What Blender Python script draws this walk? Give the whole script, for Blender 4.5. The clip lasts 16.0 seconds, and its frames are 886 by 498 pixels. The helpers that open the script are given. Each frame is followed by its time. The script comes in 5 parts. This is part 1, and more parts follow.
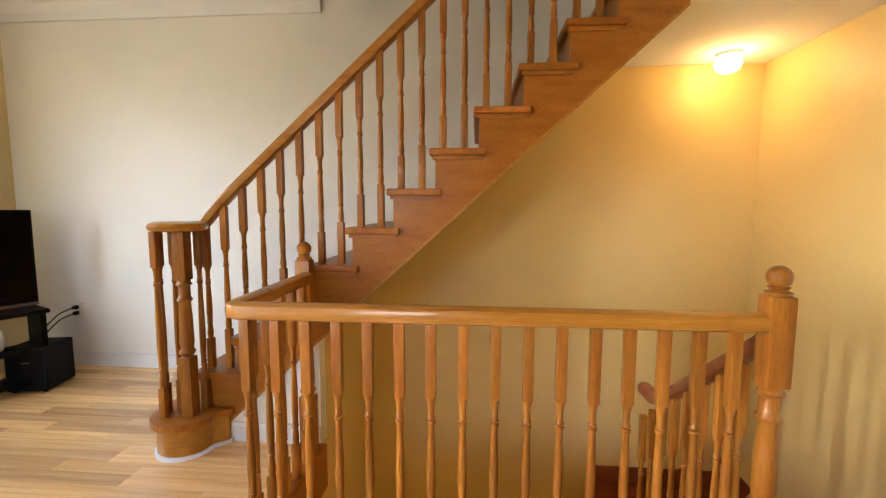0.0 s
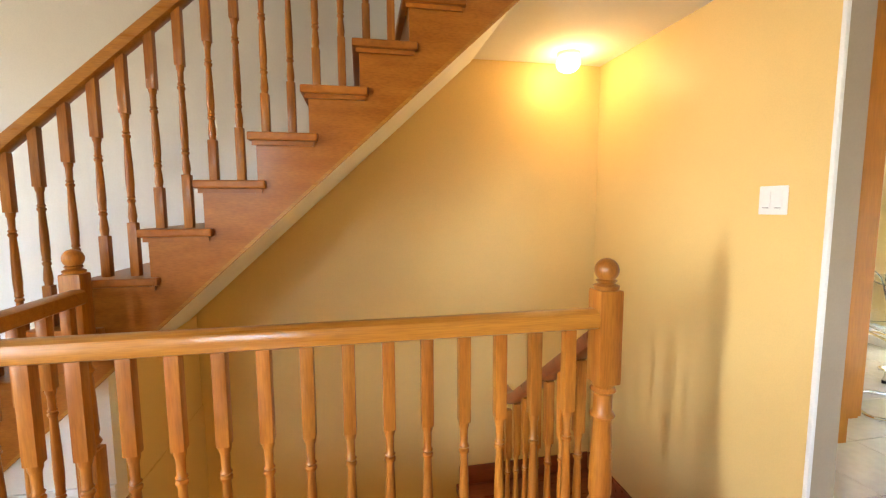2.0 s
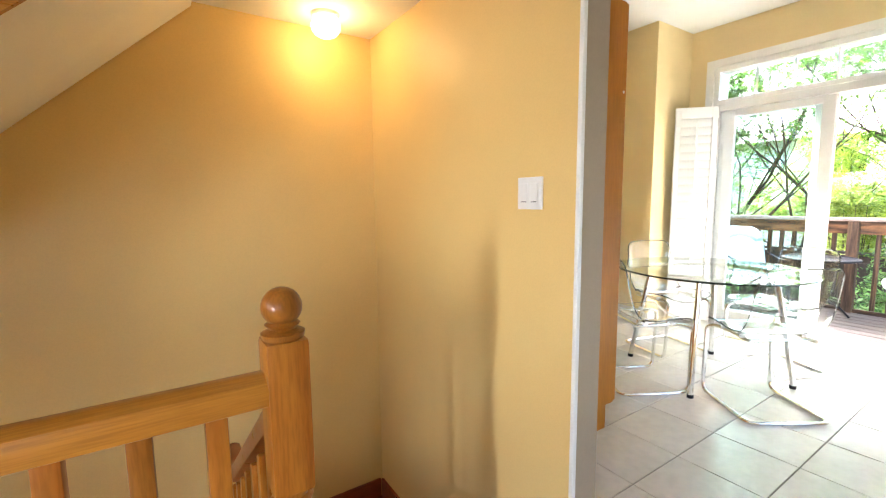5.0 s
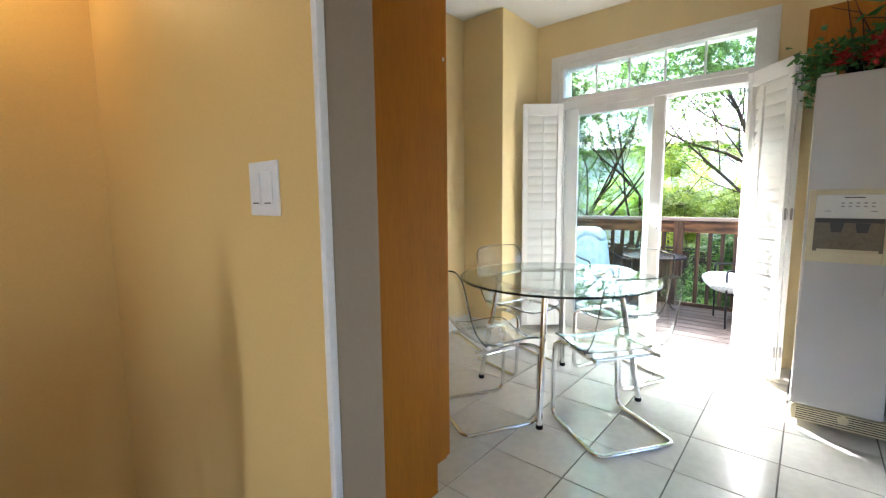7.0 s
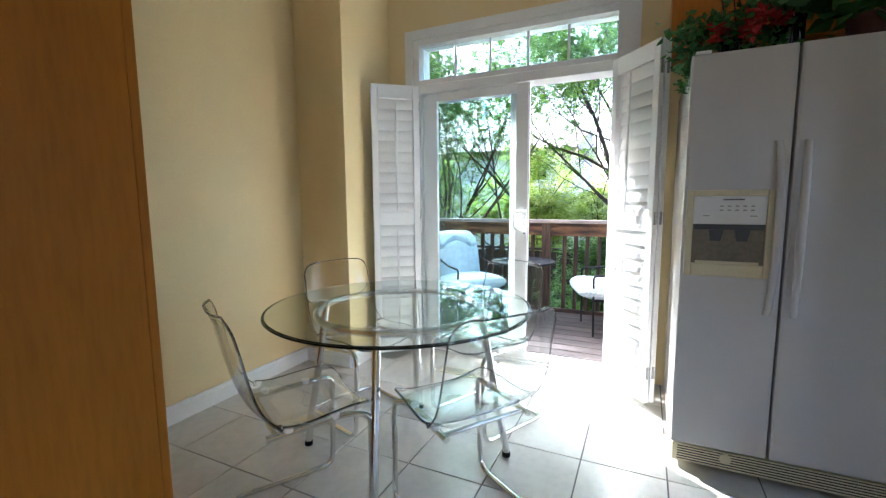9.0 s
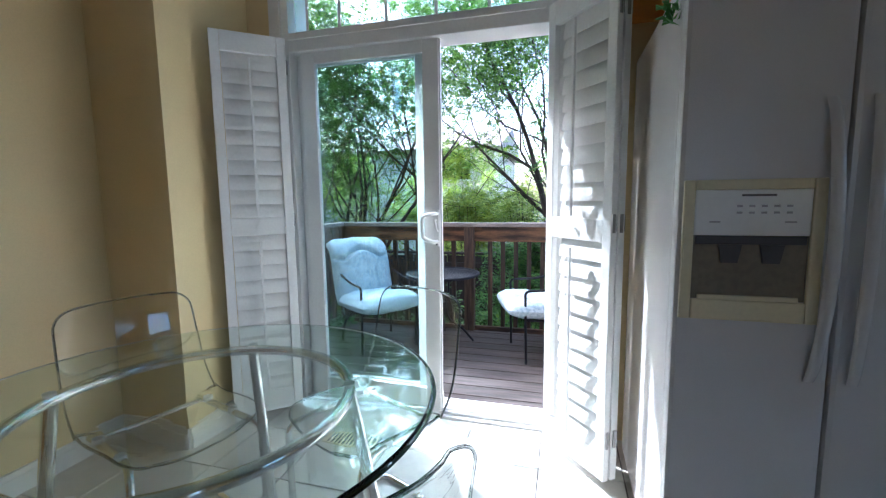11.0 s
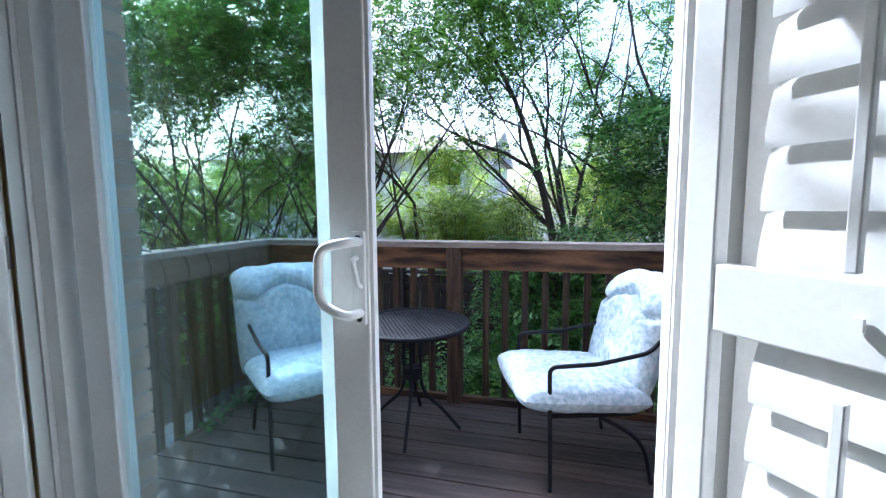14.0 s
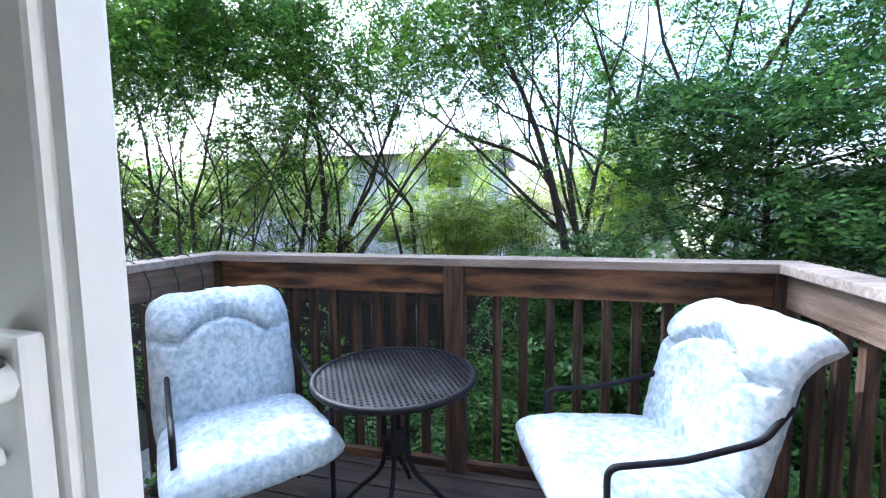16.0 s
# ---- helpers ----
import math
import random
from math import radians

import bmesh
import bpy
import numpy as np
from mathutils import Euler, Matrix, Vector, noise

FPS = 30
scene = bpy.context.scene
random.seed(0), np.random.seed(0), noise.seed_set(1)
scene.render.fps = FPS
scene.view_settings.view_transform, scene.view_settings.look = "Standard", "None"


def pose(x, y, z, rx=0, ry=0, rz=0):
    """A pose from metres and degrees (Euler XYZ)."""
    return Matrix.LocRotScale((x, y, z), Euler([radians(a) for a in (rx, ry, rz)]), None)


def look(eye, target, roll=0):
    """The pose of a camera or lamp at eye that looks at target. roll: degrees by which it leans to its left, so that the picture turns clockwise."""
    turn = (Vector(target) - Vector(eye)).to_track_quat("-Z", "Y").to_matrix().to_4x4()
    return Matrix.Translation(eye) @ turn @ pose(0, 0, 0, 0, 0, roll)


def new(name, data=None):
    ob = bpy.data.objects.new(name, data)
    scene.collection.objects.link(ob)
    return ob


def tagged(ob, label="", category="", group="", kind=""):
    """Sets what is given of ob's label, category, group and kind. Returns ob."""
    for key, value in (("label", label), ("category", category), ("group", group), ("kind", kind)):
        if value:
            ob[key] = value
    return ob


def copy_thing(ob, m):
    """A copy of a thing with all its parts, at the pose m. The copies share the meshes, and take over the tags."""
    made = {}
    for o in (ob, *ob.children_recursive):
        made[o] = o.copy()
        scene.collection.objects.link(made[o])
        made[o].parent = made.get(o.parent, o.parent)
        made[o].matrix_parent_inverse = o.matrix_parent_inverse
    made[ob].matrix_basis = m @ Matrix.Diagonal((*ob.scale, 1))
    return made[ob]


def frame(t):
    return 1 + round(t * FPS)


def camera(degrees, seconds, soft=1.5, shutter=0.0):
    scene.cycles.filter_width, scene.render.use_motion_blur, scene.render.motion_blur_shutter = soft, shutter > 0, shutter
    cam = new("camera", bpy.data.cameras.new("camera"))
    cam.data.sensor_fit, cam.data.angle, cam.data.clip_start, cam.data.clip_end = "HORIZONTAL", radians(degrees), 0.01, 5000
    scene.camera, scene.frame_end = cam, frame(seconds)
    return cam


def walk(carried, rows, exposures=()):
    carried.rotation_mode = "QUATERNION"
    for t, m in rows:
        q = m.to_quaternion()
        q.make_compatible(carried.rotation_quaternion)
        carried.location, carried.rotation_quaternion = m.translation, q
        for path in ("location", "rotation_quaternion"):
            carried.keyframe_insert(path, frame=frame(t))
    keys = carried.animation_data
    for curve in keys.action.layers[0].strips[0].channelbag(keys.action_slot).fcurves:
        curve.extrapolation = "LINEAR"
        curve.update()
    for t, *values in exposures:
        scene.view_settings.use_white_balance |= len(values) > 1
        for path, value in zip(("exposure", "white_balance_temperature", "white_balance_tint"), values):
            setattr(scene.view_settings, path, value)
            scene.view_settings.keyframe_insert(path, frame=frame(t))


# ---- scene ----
cam = camera(92.0, 16.0, soft=1.25)
EXPOSURES = [(0, 5.35, 6800, 11), (2.2, 5.65, 6600, 11), (4, 5.6, 6300, 11), (6.5, 4.5, 5950, 10), (8, 4.1, 5600, 10), (9.5, 3.6, 5300, 10), (12, 2.8, 4900, 10), (13, 2.72, 4850, 10), (14.5, 2.35, 5000, 10), (15.5, 2.4, 5100, 10), (16, 2.7, 5050, 10)]
PATH = [
    (0, (1.486, 0.838, 1.216), (1.33, 2.822, 1.022), 0.2),
    (0.5, (1.502, 0.852, 1.22), (1.49, 2.842, 1.017), 0.0),
    (1, (1.553, 0.894, 1.216), (1.664, 2.88, 1.008), -0.1),
    (1.5, (1.622, 0.972, 1.2), (1.861, 2.947, 0.996), -0.2),
    (2, (1.688, 1.055, 1.199), (2.06, 3.01, 0.999), -0.3),
    (2.5, (1.75, 1.113, 1.197), (2.255, 3.037, 0.995), -0.5),
    (3, (1.813, 1.187, 1.197), (2.448, 3.072, 0.989), -0.5),
    (3.5, (1.893, 1.271, 1.195), (2.656, 3.107, 0.983), -0.7),
    (4, (1.976, 1.306, 1.198), (2.851, 3.091, 0.979), -0.7),
    (6.5, (2.667, 1.564, 1.189), (4.087, 2.954, 0.96), -0.6),
    (7, (2.855, 1.614, 1.188), (4.365, 2.906, 0.959), -0.6),
    (7.5, (3.021, 1.65, 1.184), (4.615, 2.836, 0.951), -0.5),
    (8, (3.211, 1.702, 1.187), (4.881, 2.779, 0.959), -0.5),
    (8.5, (3.393, 1.736, 1.191), (5.126, 2.707, 0.959), -0.6),
    (9, (3.607, 1.775, 1.186), (5.405, 2.621, 0.957), -0.4),
    (9.5, (3.787, 1.801, 1.184), (5.636, 2.525, 0.947), -0.7),
    (12, (4.931, 1.993, 1.173), (6.856, 2.492, 0.959), -0.6),
    (12.5, (5.161, 2.029, 1.183), (7.088, 2.521, 0.973), -0.7),
    (13, (5.362, 2.076, 1.176), (7.291, 2.565, 0.973), -0.6),
    (13.5, (5.548, 2.109, 1.169), (7.477, 2.602, 0.976), -0.9),
    (14, (5.782, 2.163, 1.172), (7.711, 2.654, 0.976), -0.4),
    (14.5, (5.958, 2.187, 1.17), (7.888, 2.676, 0.981), -0.8),
    (15, (6.149, 2.24, 1.175), (8.08, 2.725, 0.986), -0.5),
    (15.5, (6.295, 2.28, 1.179), (8.226, 2.769, 0.991), -0.6),
    (16, (6.436, 2.306, 1.176), (8.365, 2.802, 0.995), -0.6),
]
walk(cam, [(t, look(eye, target, roll)) for t, eye, target, roll in PATH], EXPOSURES)

# ---- world and light ----
world = bpy.data.worlds.new("world")
scene.world = world
world.use_nodes = True
wn = world.node_tree.nodes
sky = wn.new("ShaderNodeTexSky")
sky.sky_type, sky.sun_disc = "NISHITA", False
SUN_TO = Vector((0.49, 0.72, 0.78)).normalized()
sky.sun_elevation = math.asin(SUN_TO.z)
sky.sun_rotation = math.atan2(SUN_TO.x, SUN_TO.y)
sky.air_density, sky.dust_density = 1.0, 5.0
wn["Background"].inputs["Strength"].default_value = 0.15
world.node_tree.links.new(sky.outputs[0], wn["Background"].inputs[0])


def lamp(name, kind, energy, m, color=(1, 1, 1), **kw):
    data = bpy.data.lights.new(name, kind)
    data.energy, data.color = energy, color
    for key, value in kw.items():
        if key == "angle":
            data.angle = value
        elif key == "spread":
            data.spread = value
        elif key == "size":
            data.shape, data.size, data.size_y = "RECTANGLE", value[0], value[1]
        elif key == "radius":
            data.shadow_soft_size = value
    ob = new(name, data)
    ob.matrix_world = m
    return ob


lamp("sun", "SUN", 2.1, look((20, 16, 24), Vector((20, 16, 24)) - SUN_TO), (1.0, 0.95, 0.87), angle=radians(0.5))
# daylight of the living room's windows
lamp("window_daylight_south", "AREA", 0.34, look((-0.2, -2.42, 1.6), (0.4, 3, 1.3)), (1.0, 0.97, 0.92), size=(1.2, 1.3))
lamp("window_daylight_west", "AREA", 0.45, look((-1.93, 2.05, 1.55), (2.0, 2.6, 1.3)), (1.0, 0.97, 0.92), size=(0.9, 1.5))
lamp("sidelight_daylight", "AREA", 0.36, look((-1.93, -0.62, 1.2), (3.3, 2.75, 0.85)), (0.95, 0.96, 1.0), size=(0.20, 1.5), spread=radians(45))
# added lamp at an unseen kitchen opening, to brighten the kitchen
lamp("added_daylight_kitchen", "AREA", 0.06, look((4.9, -2.42, 1.6), (4.6, 3.5, 1.2)), (1.0, 0.98, 0.94), size=(1.2, 1.1))
lamp("basement_bulb", "POINT", 0.085, pose(1.30, 2.245, -0.85), (1.0, 0.605, 0.22), radius=0.06)
lamp("stair_bulb", "POINT", 0.108, pose(2.97, 3.56, 1.975), (1.0, 0.605, 0.22), radius=0.06)

# ---- materials ----


def mat(name, color, rough=0.5, metal=0.0, var=0.12, scale=6.0, fine=60.0, bump=0.05, stretch=(1, 1, 1), coat=0.0,
        color2=None, per_object=0.0, grain=False, sss=0.0, ior=1.45, low=0.3, high=0.68):
    m = bpy.data.materials.new(name)
    m.use_nodes = True
    nt, n = m.node_tree, m.node_tree.nodes
    b = n["Principled BSDF"]
    b.inputs["Roughness"].default_value, b.inputs["Metallic"].default_value = rough, metal
    b.inputs["Coat Weight"].default_value, b.inputs["IOR"].default_value = coat, ior
    b.inputs["Coat Roughness"].default_value = 0.12
    tc, mp = n.new("ShaderNodeTexCoord"), n.new("ShaderNodeMapping")
    mp.inputs["Scale"].default_value = stretch
    nt.links.new(tc.outputs["Object"], mp.inputs[0])
    if per_object:
        oi, add = n.new("ShaderNodeObjectInfo"), n.new("ShaderNodeVectorMath")
        mul = n.new("ShaderNodeMath")
        mul.operation, mul.inputs[1].default_value = "MULTIPLY", 37.0
        nt.links.new(oi.outputs["Random"], mul.inputs[0])
        nt.links.new(mp.outputs[0], add.inputs[0])
        nt.links.new(mul.outputs[0], add.inputs[1])
        vec = add.outputs[0]
    else:
        vec = mp.outputs[0]
    big, small = n.new("ShaderNodeTexNoise"), n.new("ShaderNodeTexNoise")
    big.inputs["Scale"].default_value, small.inputs["Scale"].default_value = scale, fine
    big.inputs["Detail"].default_value, small.inputs["Detail"].default_value = 3, 4
    for t in (big, small):
        nt.links.new(vec, t.inputs["Vector"])
    ramp = n.new("ShaderNodeValToRGB")
    c2 = color2 or tuple(c * (1 - 2.2 * var) for c in color)
    ramp.color_ramp.elements[0].color, ramp.color_ramp.elements[1].color = (*c2, 1), (*color, 1)
    ramp.color_ramp.elements[0].position, ramp.color_ramp.elements[1].position = low, high
    mix = n.new("ShaderNodeMix")
    mix.data_type, mix.blend_type, mix.inputs[0].default_value = "RGBA", "MULTIPLY", min(1.0, var * 3)
    ramp2 = n.new("ShaderNodeValToRGB")
    ramp2.color_ramp.elements[0].color, ramp2.color_ramp.elements[0].position = (0.55, 0.55, 0.55, 1), 0.35
    ramp2.color_ramp.elements[1].position = 0.6
    nt.links.new(big.outputs["Fac"], ramp.inputs[0])
    nt.links.new(small.outputs["Fac"], ramp2.inputs[0])
    nt.links.new(ramp.outputs[0], mix.inputs[6])
    nt.links.new(ramp2.outputs[0], mix.inputs[7])
    out = mix.outputs[2]
    if per_object:
        hsv, mr = n.new("ShaderNodeHueSaturation"), n.new("ShaderNodeMapRange")
        mr.inputs["To Min"].default_value, mr.inputs["To Max"].default_value = 1 - per_object, 1 + per_object
        nt.links.new(oi.outputs["Random"], mr.inputs["Value"])
        nt.links.new(mr.outputs[0], hsv.inputs["Value"])
        nt.links.new(out, hsv.inputs["Color"])
        out = hsv.outputs[0]
    nt.links.new(out, b.inputs["Base Color"])
    rr = n.new("ShaderNodeMapRange")
    rr.inputs["To Min"].default_value, rr.inputs["To Max"].default_value = max(0.02, rough - 0.07), min(1, rough + 0.07)
    nt.links.new(big.outputs["Fac"], rr.inputs["Value"])
    nt.links.new(rr.outputs[0], b.inputs["Roughness"])
    if bump:
        bp = n.new("ShaderNodeBump")
        bp.inputs["Strength"].default_value, bp.inputs["Distance"].default_value = bump, 0.004
        nt.links.new(small.outputs["Fac"], bp.inputs["Height"])
        nt.links.new(bp.outputs[0], b.inputs["Normal"])
    return m


def glass(name, color=(1, 1, 1), rough=0.0, ior=1.45):
    m = bpy.data.materials.new(name)
    m.use_nodes = True
    b = m.node_tree.nodes["Principled BSDF"]
    b.inputs["Base Color"].default_value = (*color, 1)
    b.inputs["Transmission Weight"].default_value, b.inputs["Roughness"].default_value, b.inputs["IOR"].default_value = 1, rough, ior
    return m


def leafy(name, color, color2):
    m = bpy.data.materials.new(name)
    m.use_nodes = True
    nt, n = m.node_tree, m.node_tree.nodes
    geo, ramp = n.new("ShaderNodeNewGeometry"), n.new("ShaderNodeValToRGB")
    ramp.color_ramp.elements[0].color, ramp.color_ramp.elements[1].color = (*color, 1), (*color2, 1)
    nt.links.new(geo.outputs["Random Per Island"], ramp.inputs[0])
    b, tr, mx = n["Principled BSDF"], n.new("ShaderNodeBsdfTranslucent"), n.new("ShaderNodeMixShader")
    b.inputs["Roughness"].default_value = 0.45
    mx.inputs[0].default_value = 0.45
    for k in (b.inputs["Base Color"], tr.inputs["Color"]):
        nt.links.new(ramp.outputs[0], k)
    nt.links.new(b.outputs[0], mx.inputs[1])
    nt.links.new(tr.outputs[0], mx.inputs[2])
    nt.links.new(mx.outputs[0], n["Material Output"].inputs[0])
    return m


def glow(name, color, strength):
    m = bpy.data.materials.new(name)
    m.use_nodes = True
    b = m.node_tree.nodes["Principled BSDF"]
    b.inputs["Base Color"].default_value = (0.9, 0.88, 0.8, 1)
    b.inputs["Emission Color"].default_value, b.inputs["Emission Strength"].default_value = (*color, 1), strength
    return m


M_WALL = mat("cream_wall_paint", (0.75, 0.53, 0.205), 0.45, var=0.03, scale=2.0, fine=180, bump=0.05)
M_LIVING = mat("ivory_wall_paint", (0.80, 0.77, 0.69), 0.55, var=0.03, scale=2.0, fine=180, bump=0.05)
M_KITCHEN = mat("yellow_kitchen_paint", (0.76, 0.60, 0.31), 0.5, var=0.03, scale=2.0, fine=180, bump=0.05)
M_CEIL = mat("white_ceiling_paint", (0.82, 0.81, 0.78), 0.8, var=0.02, scale=3, fine=120, bump=0.1)
M_TRIM = mat("white_trim_paint", (0.80, 0.79, 0.76), 0.32, var=0.03, scale=5, fine=90, bump=0.03)
# taupe carries the shade on the wall's end face
M_ENDSHADE = mat("shade_toned_end_paint", (0.35, 0.275, 0.19), 0.5, var=0.03, scale=2, fine=150, bump=0.05)
M_SHUT = mat("white_shutter_paint", (0.82, 0.81, 0.78), 0.35, var=0.03, scale=5, fine=90, bump=0.03)
M_OAK = mat("stained_oak", (0.41, 0.143, 0.019), 0.36, var=0.16, scale=5, fine=42, bump=0.08, stretch=(1, 9, 1), coat=0.06, color2=(0.30, 0.09, 0.012), per_object=0.12, ior=1.3)
M_OAKV = mat("stained_oak_turned", (0.43, 0.165, 0.022), 0.36, var=0.16, scale=7, fine=55, bump=0.08, stretch=(4, 4, 0.4), coat=0.2, color2=(0.29, 0.088, 0.012), per_object=0.22, ior=1.32)
M_OAKX = mat("stained_oak_rail", (0.50, 0.21, 0.03), 0.3, var=0.16, scale=5, fine=42, bump=0.06, stretch=(0.4, 8, 8), coat=0.35, color2=(0.39, 0.15, 0.019), per_object=0.06, ior=1.32)
M_STRING = mat("stained_oak_stringer", (0.40, 0.140, 0.017), 0.34, var=0.14, scale=4, fine=38, bump=0.05, stretch=(1.2, 6, 5), coat=0.1, color2=(0.30, 0.092, 0.011), ior=1.3)
M_REDOAK = mat("dark_red_oak", (0.30, 0.075, 0.025), 0.3, var=0.16, scale=5, fine=42, bump=0.05, stretch=(0.5, 6, 6), coat=0.3)
M_PANEL = mat("maple_veneer", (0.50, 0.18, 0.014), 0.45, var=0.08, scale=3, fine=30, bump=0.03, stretch=(3, 3, 0.35), coat=0.04, ior=1.3)
M_FLOOR = mat("oak_strip_floor", (0.82, 0.53, 0.245), 0.2, var=0.07, scale=4, fine=40, bump=0.04, stretch=(0.5, 9, 9), coat=0.4, color2=(0.66, 0.37, 0.14), per_object=0.24)
M_TILE = mat("ivory_floor_tile", (0.70, 0.665, 0.60), 0.16, var=0.05, scale=3, fine=25, bump=0.03, per_object=0.04)
M_GROUT = mat("grey_grout", (0.23, 0.21, 0.19), 0.9, var=0.15, scale=12, fine=200, bump=0.2)
M_CHROME = mat("chrome", (0.78, 0.78, 0.77), 0.10, 1.0, var=0.03, bump=0.0)
M_ACRYL = glass("clear_acrylic", (0.97, 0.985, 0.98), 0.0, 1.40)
M_TGLASS = glass("green_tinted_glass", (0.86, 0.955, 0.92), 0.0, 1.46)
M_PANE = glass("window_glass", (0.80, 0.93, 0.925), 0.0, 1.45)
M_AEDGE = glass("acrylic_edge", (0.55, 0.59, 0.59), 0.08, 1.45)
M_GEDGE = glass("dark_glass_edge", (0.05, 0.11, 0.09), 0.05, 1.5)
M_FRIDGE = mat("white_enamel", (0.61, 0.585, 0.565), 0.2, var=0.02, scale=4, fine=260, bump=0.12)
M_CREAM = mat("cream_plastic", (0.70, 0.62, 0.40), 0.4, var=0.03, fine=100, bump=0.02)
M_DARK = mat("dark_grey_plastic", (0.05, 0.047, 0.044), 0.4, var=0.1, fine=100, bump=0.05)
M_BLACK = mat("black_gloss", (0.002, 0.002, 0.0022), 0.12, var=0.1, bump=0.0, ior=1.25)
M_BLACKM = mat("black_matt", (0.003, 0.003, 0.0032), 0.5, var=0.1, bump=0.05, ior=1.2)
M_IRON = mat("black_painted_steel", (0.010, 0.010, 0.015), 0.6, 0.0, var=0.15, scale=20, fine=150, bump=0.15, ior=1.3)
M_DECK = mat("weathered_deck_wood", (0.082, 0.06, 0.052), 0.7, var=0.2, scale=4, fine=34, bump=0.5, stretch=(10, 0.6, 6), low=0.38, high=0.62, color2=(0.036, 0.026, 0.022), per_object=0.22)
M_RAILW = mat("weathered_rail_wood", (0.20, 0.098, 0.046), 0.7, var=0.2, scale=3.2, fine=34, bump=0.5, stretch=(6, 0.9, 6), color2=(0.026, 0.012, 0.008), per_object=0.3, low=0.38, high=0.62)
M_CAPW = mat("grey_weathered_cap", (0.36, 0.31, 0.275), 0.8, var=0.2, scale=5, fine=40, bump=0.5, stretch=(9, 0.6, 8), color2=(0.2, 0.16, 0.14), per_object=0.12)
M_POSTW = mat("weathered_post_wood", (0.10, 0.06, 0.038), 0.75, var=0.2, scale=5, fine=40, bump=0.5, stretch=(9, 9, 0.6), low=0.38, high=0.62, color2=(0.024, 0.013, 0.009), per_object=0.25)
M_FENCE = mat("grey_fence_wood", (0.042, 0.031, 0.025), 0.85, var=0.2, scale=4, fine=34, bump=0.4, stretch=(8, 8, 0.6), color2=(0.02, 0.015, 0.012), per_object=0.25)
M_CUSH = mat("pale_blue_print_fabric", (0.56, 0.63, 0.69), 0.9, var=0.10, scale=44, fine=90, bump=0.5, stretch=(1, 0.75, 1), color2=(0.36, 0.46, 0.54), low=0.38, high=0.6)
M_BARK = mat("grey_brown_bark", (0.10, 0.075, 0.06), 0.9, var=0.25, scale=8, fine=60, bump=0.6, stretch=(3, 3, 0.6))
M_LEAF = leafy("locust_leaves", (0.03, 0.09, 0.010), (0.20, 0.36, 0.045))
# lighter yellow-green with the sunlight of the rear foliage in its colour
M_LEAF2 = leafy("sun_toned_leaves", (0.13, 0.23, 0.022), (0.38, 0.47, 0.065))
M_LEAF3 = leafy("dark_conifer_leaves", (0.026, 0.09, 0.02), (0.17, 0.32, 0.07))
M_BRICK = mat("tan_brick", (0.46, 0.30, 0.21), 0.85, var=0.15, scale=6, fine=80, bump=0.5, per_object=0.15)
M_HOUSE = mat("beige_house_brick", (0.80, 0.71, 0.62), 0.85, var=0.15, scale=4, fine=30, bump=0.3)
M_ROOF = mat("brown_shingle", (0.52, 0.44, 0.40), 0.9, var=0.2, scale=4, fine=30, bump=0.4)
# ground coloured dark throughout, the garden's shade included
M_GROUND = mat("shade_toned_soil_and_grass", (0.03, 0.036, 0.014), 0.95, var=0.25, scale=1.2, fine=24, bump=0.6, color2=(0.03, 0.026, 0.018))
M_PAVER = mat("grey_paver", (0.36, 0.34, 0.32), 0.85, var=0.12, scale=6, fine=70, bump=0.4, per_object=0.12)
M_BULB = glow("lit_frosted_glass", (1.0, 0.74, 0.40), 0.38)
M_WHITEP = mat("white_plastic", (0.80, 0.79, 0.76), 0.35, var=0.02, bump=0.0)
M_RED = mat("red_petals", (0.50, 0.03, 0.02), 0.6, var=0.15, fine=60)
M_PLANT = leafy("house_plant_leaves", (0.03, 0.10, 0.02), (0.10, 0.25, 0.06))
M_TWIG = mat("brown_twig", (0.13, 0.07, 0.035), 0.8, var=0.2)
M_STEEL = mat("brushed_hinge_steel", (0.33, 0.32, 0.31), 0.35, 1.0, var=0.1)

# ---- mesh helpers ----


def part(name, bm, material, parent=None, label="", smooth=False, where=None):
    me = bpy.data.meshes.new(name)
    bmesh.ops.recalc_face_normals(bm, faces=bm.faces)
    bm.to_mesh(me)
    bm.free()
    me.materials.append(material)
    if smooth:
        me.shade_smooth()
        me.set_sharp_from_angle(angle=radians(38))
    ob = new(name, me)
    if where is not None:
        ob.matrix_world = where
    if parent is not None:
        ob.parent = parent
    if label:
        ob["label"] = label
    return ob


def again(name, ob, m, parent=None):
    """Another object on the same mesh."""
    o = new(name, ob.data)
    o.matrix_basis = m
    o.parent = parent
    return o


def thing(name, label, category, group="", m=None, kind=""):
    ob = new(name)
    ob.empty_display_size = 0.1
    if m is not None:
        ob.matrix_world = m
    return tagged(ob, label, category, group, kind)


def add_box(bm, x0, x1, y0, y1, z0, z1, bevel=0.0, m=None):
    g = bmesh.ops.create_cube(bm, size=1.0)["verts"]
    for v in g:
        v.co = Vector((x0 + (v.co.x + 0.5) * (x1 - x0), y0 + (v.co.y + 0.5) * (y1 - y0), z0 + (v.co.z + 0.5) * (z1 - z0)))
    if bevel:
        edges = list({e for v in g for e in v.link_edges})
        r = bmesh.ops.bevel(bm, geom=edges, offset=bevel, segments=2, profile=0.6, affect="EDGES")
        g = list({v for f in r["faces"] for v in f.verts} | {v for v in g if v.is_valid})
    if m is not None:
        bmesh.ops.transform(bm, matrix=m, verts=g)
    return bm


def box(*a, **k):
    return add_box(bmesh.new(), *a, **k)


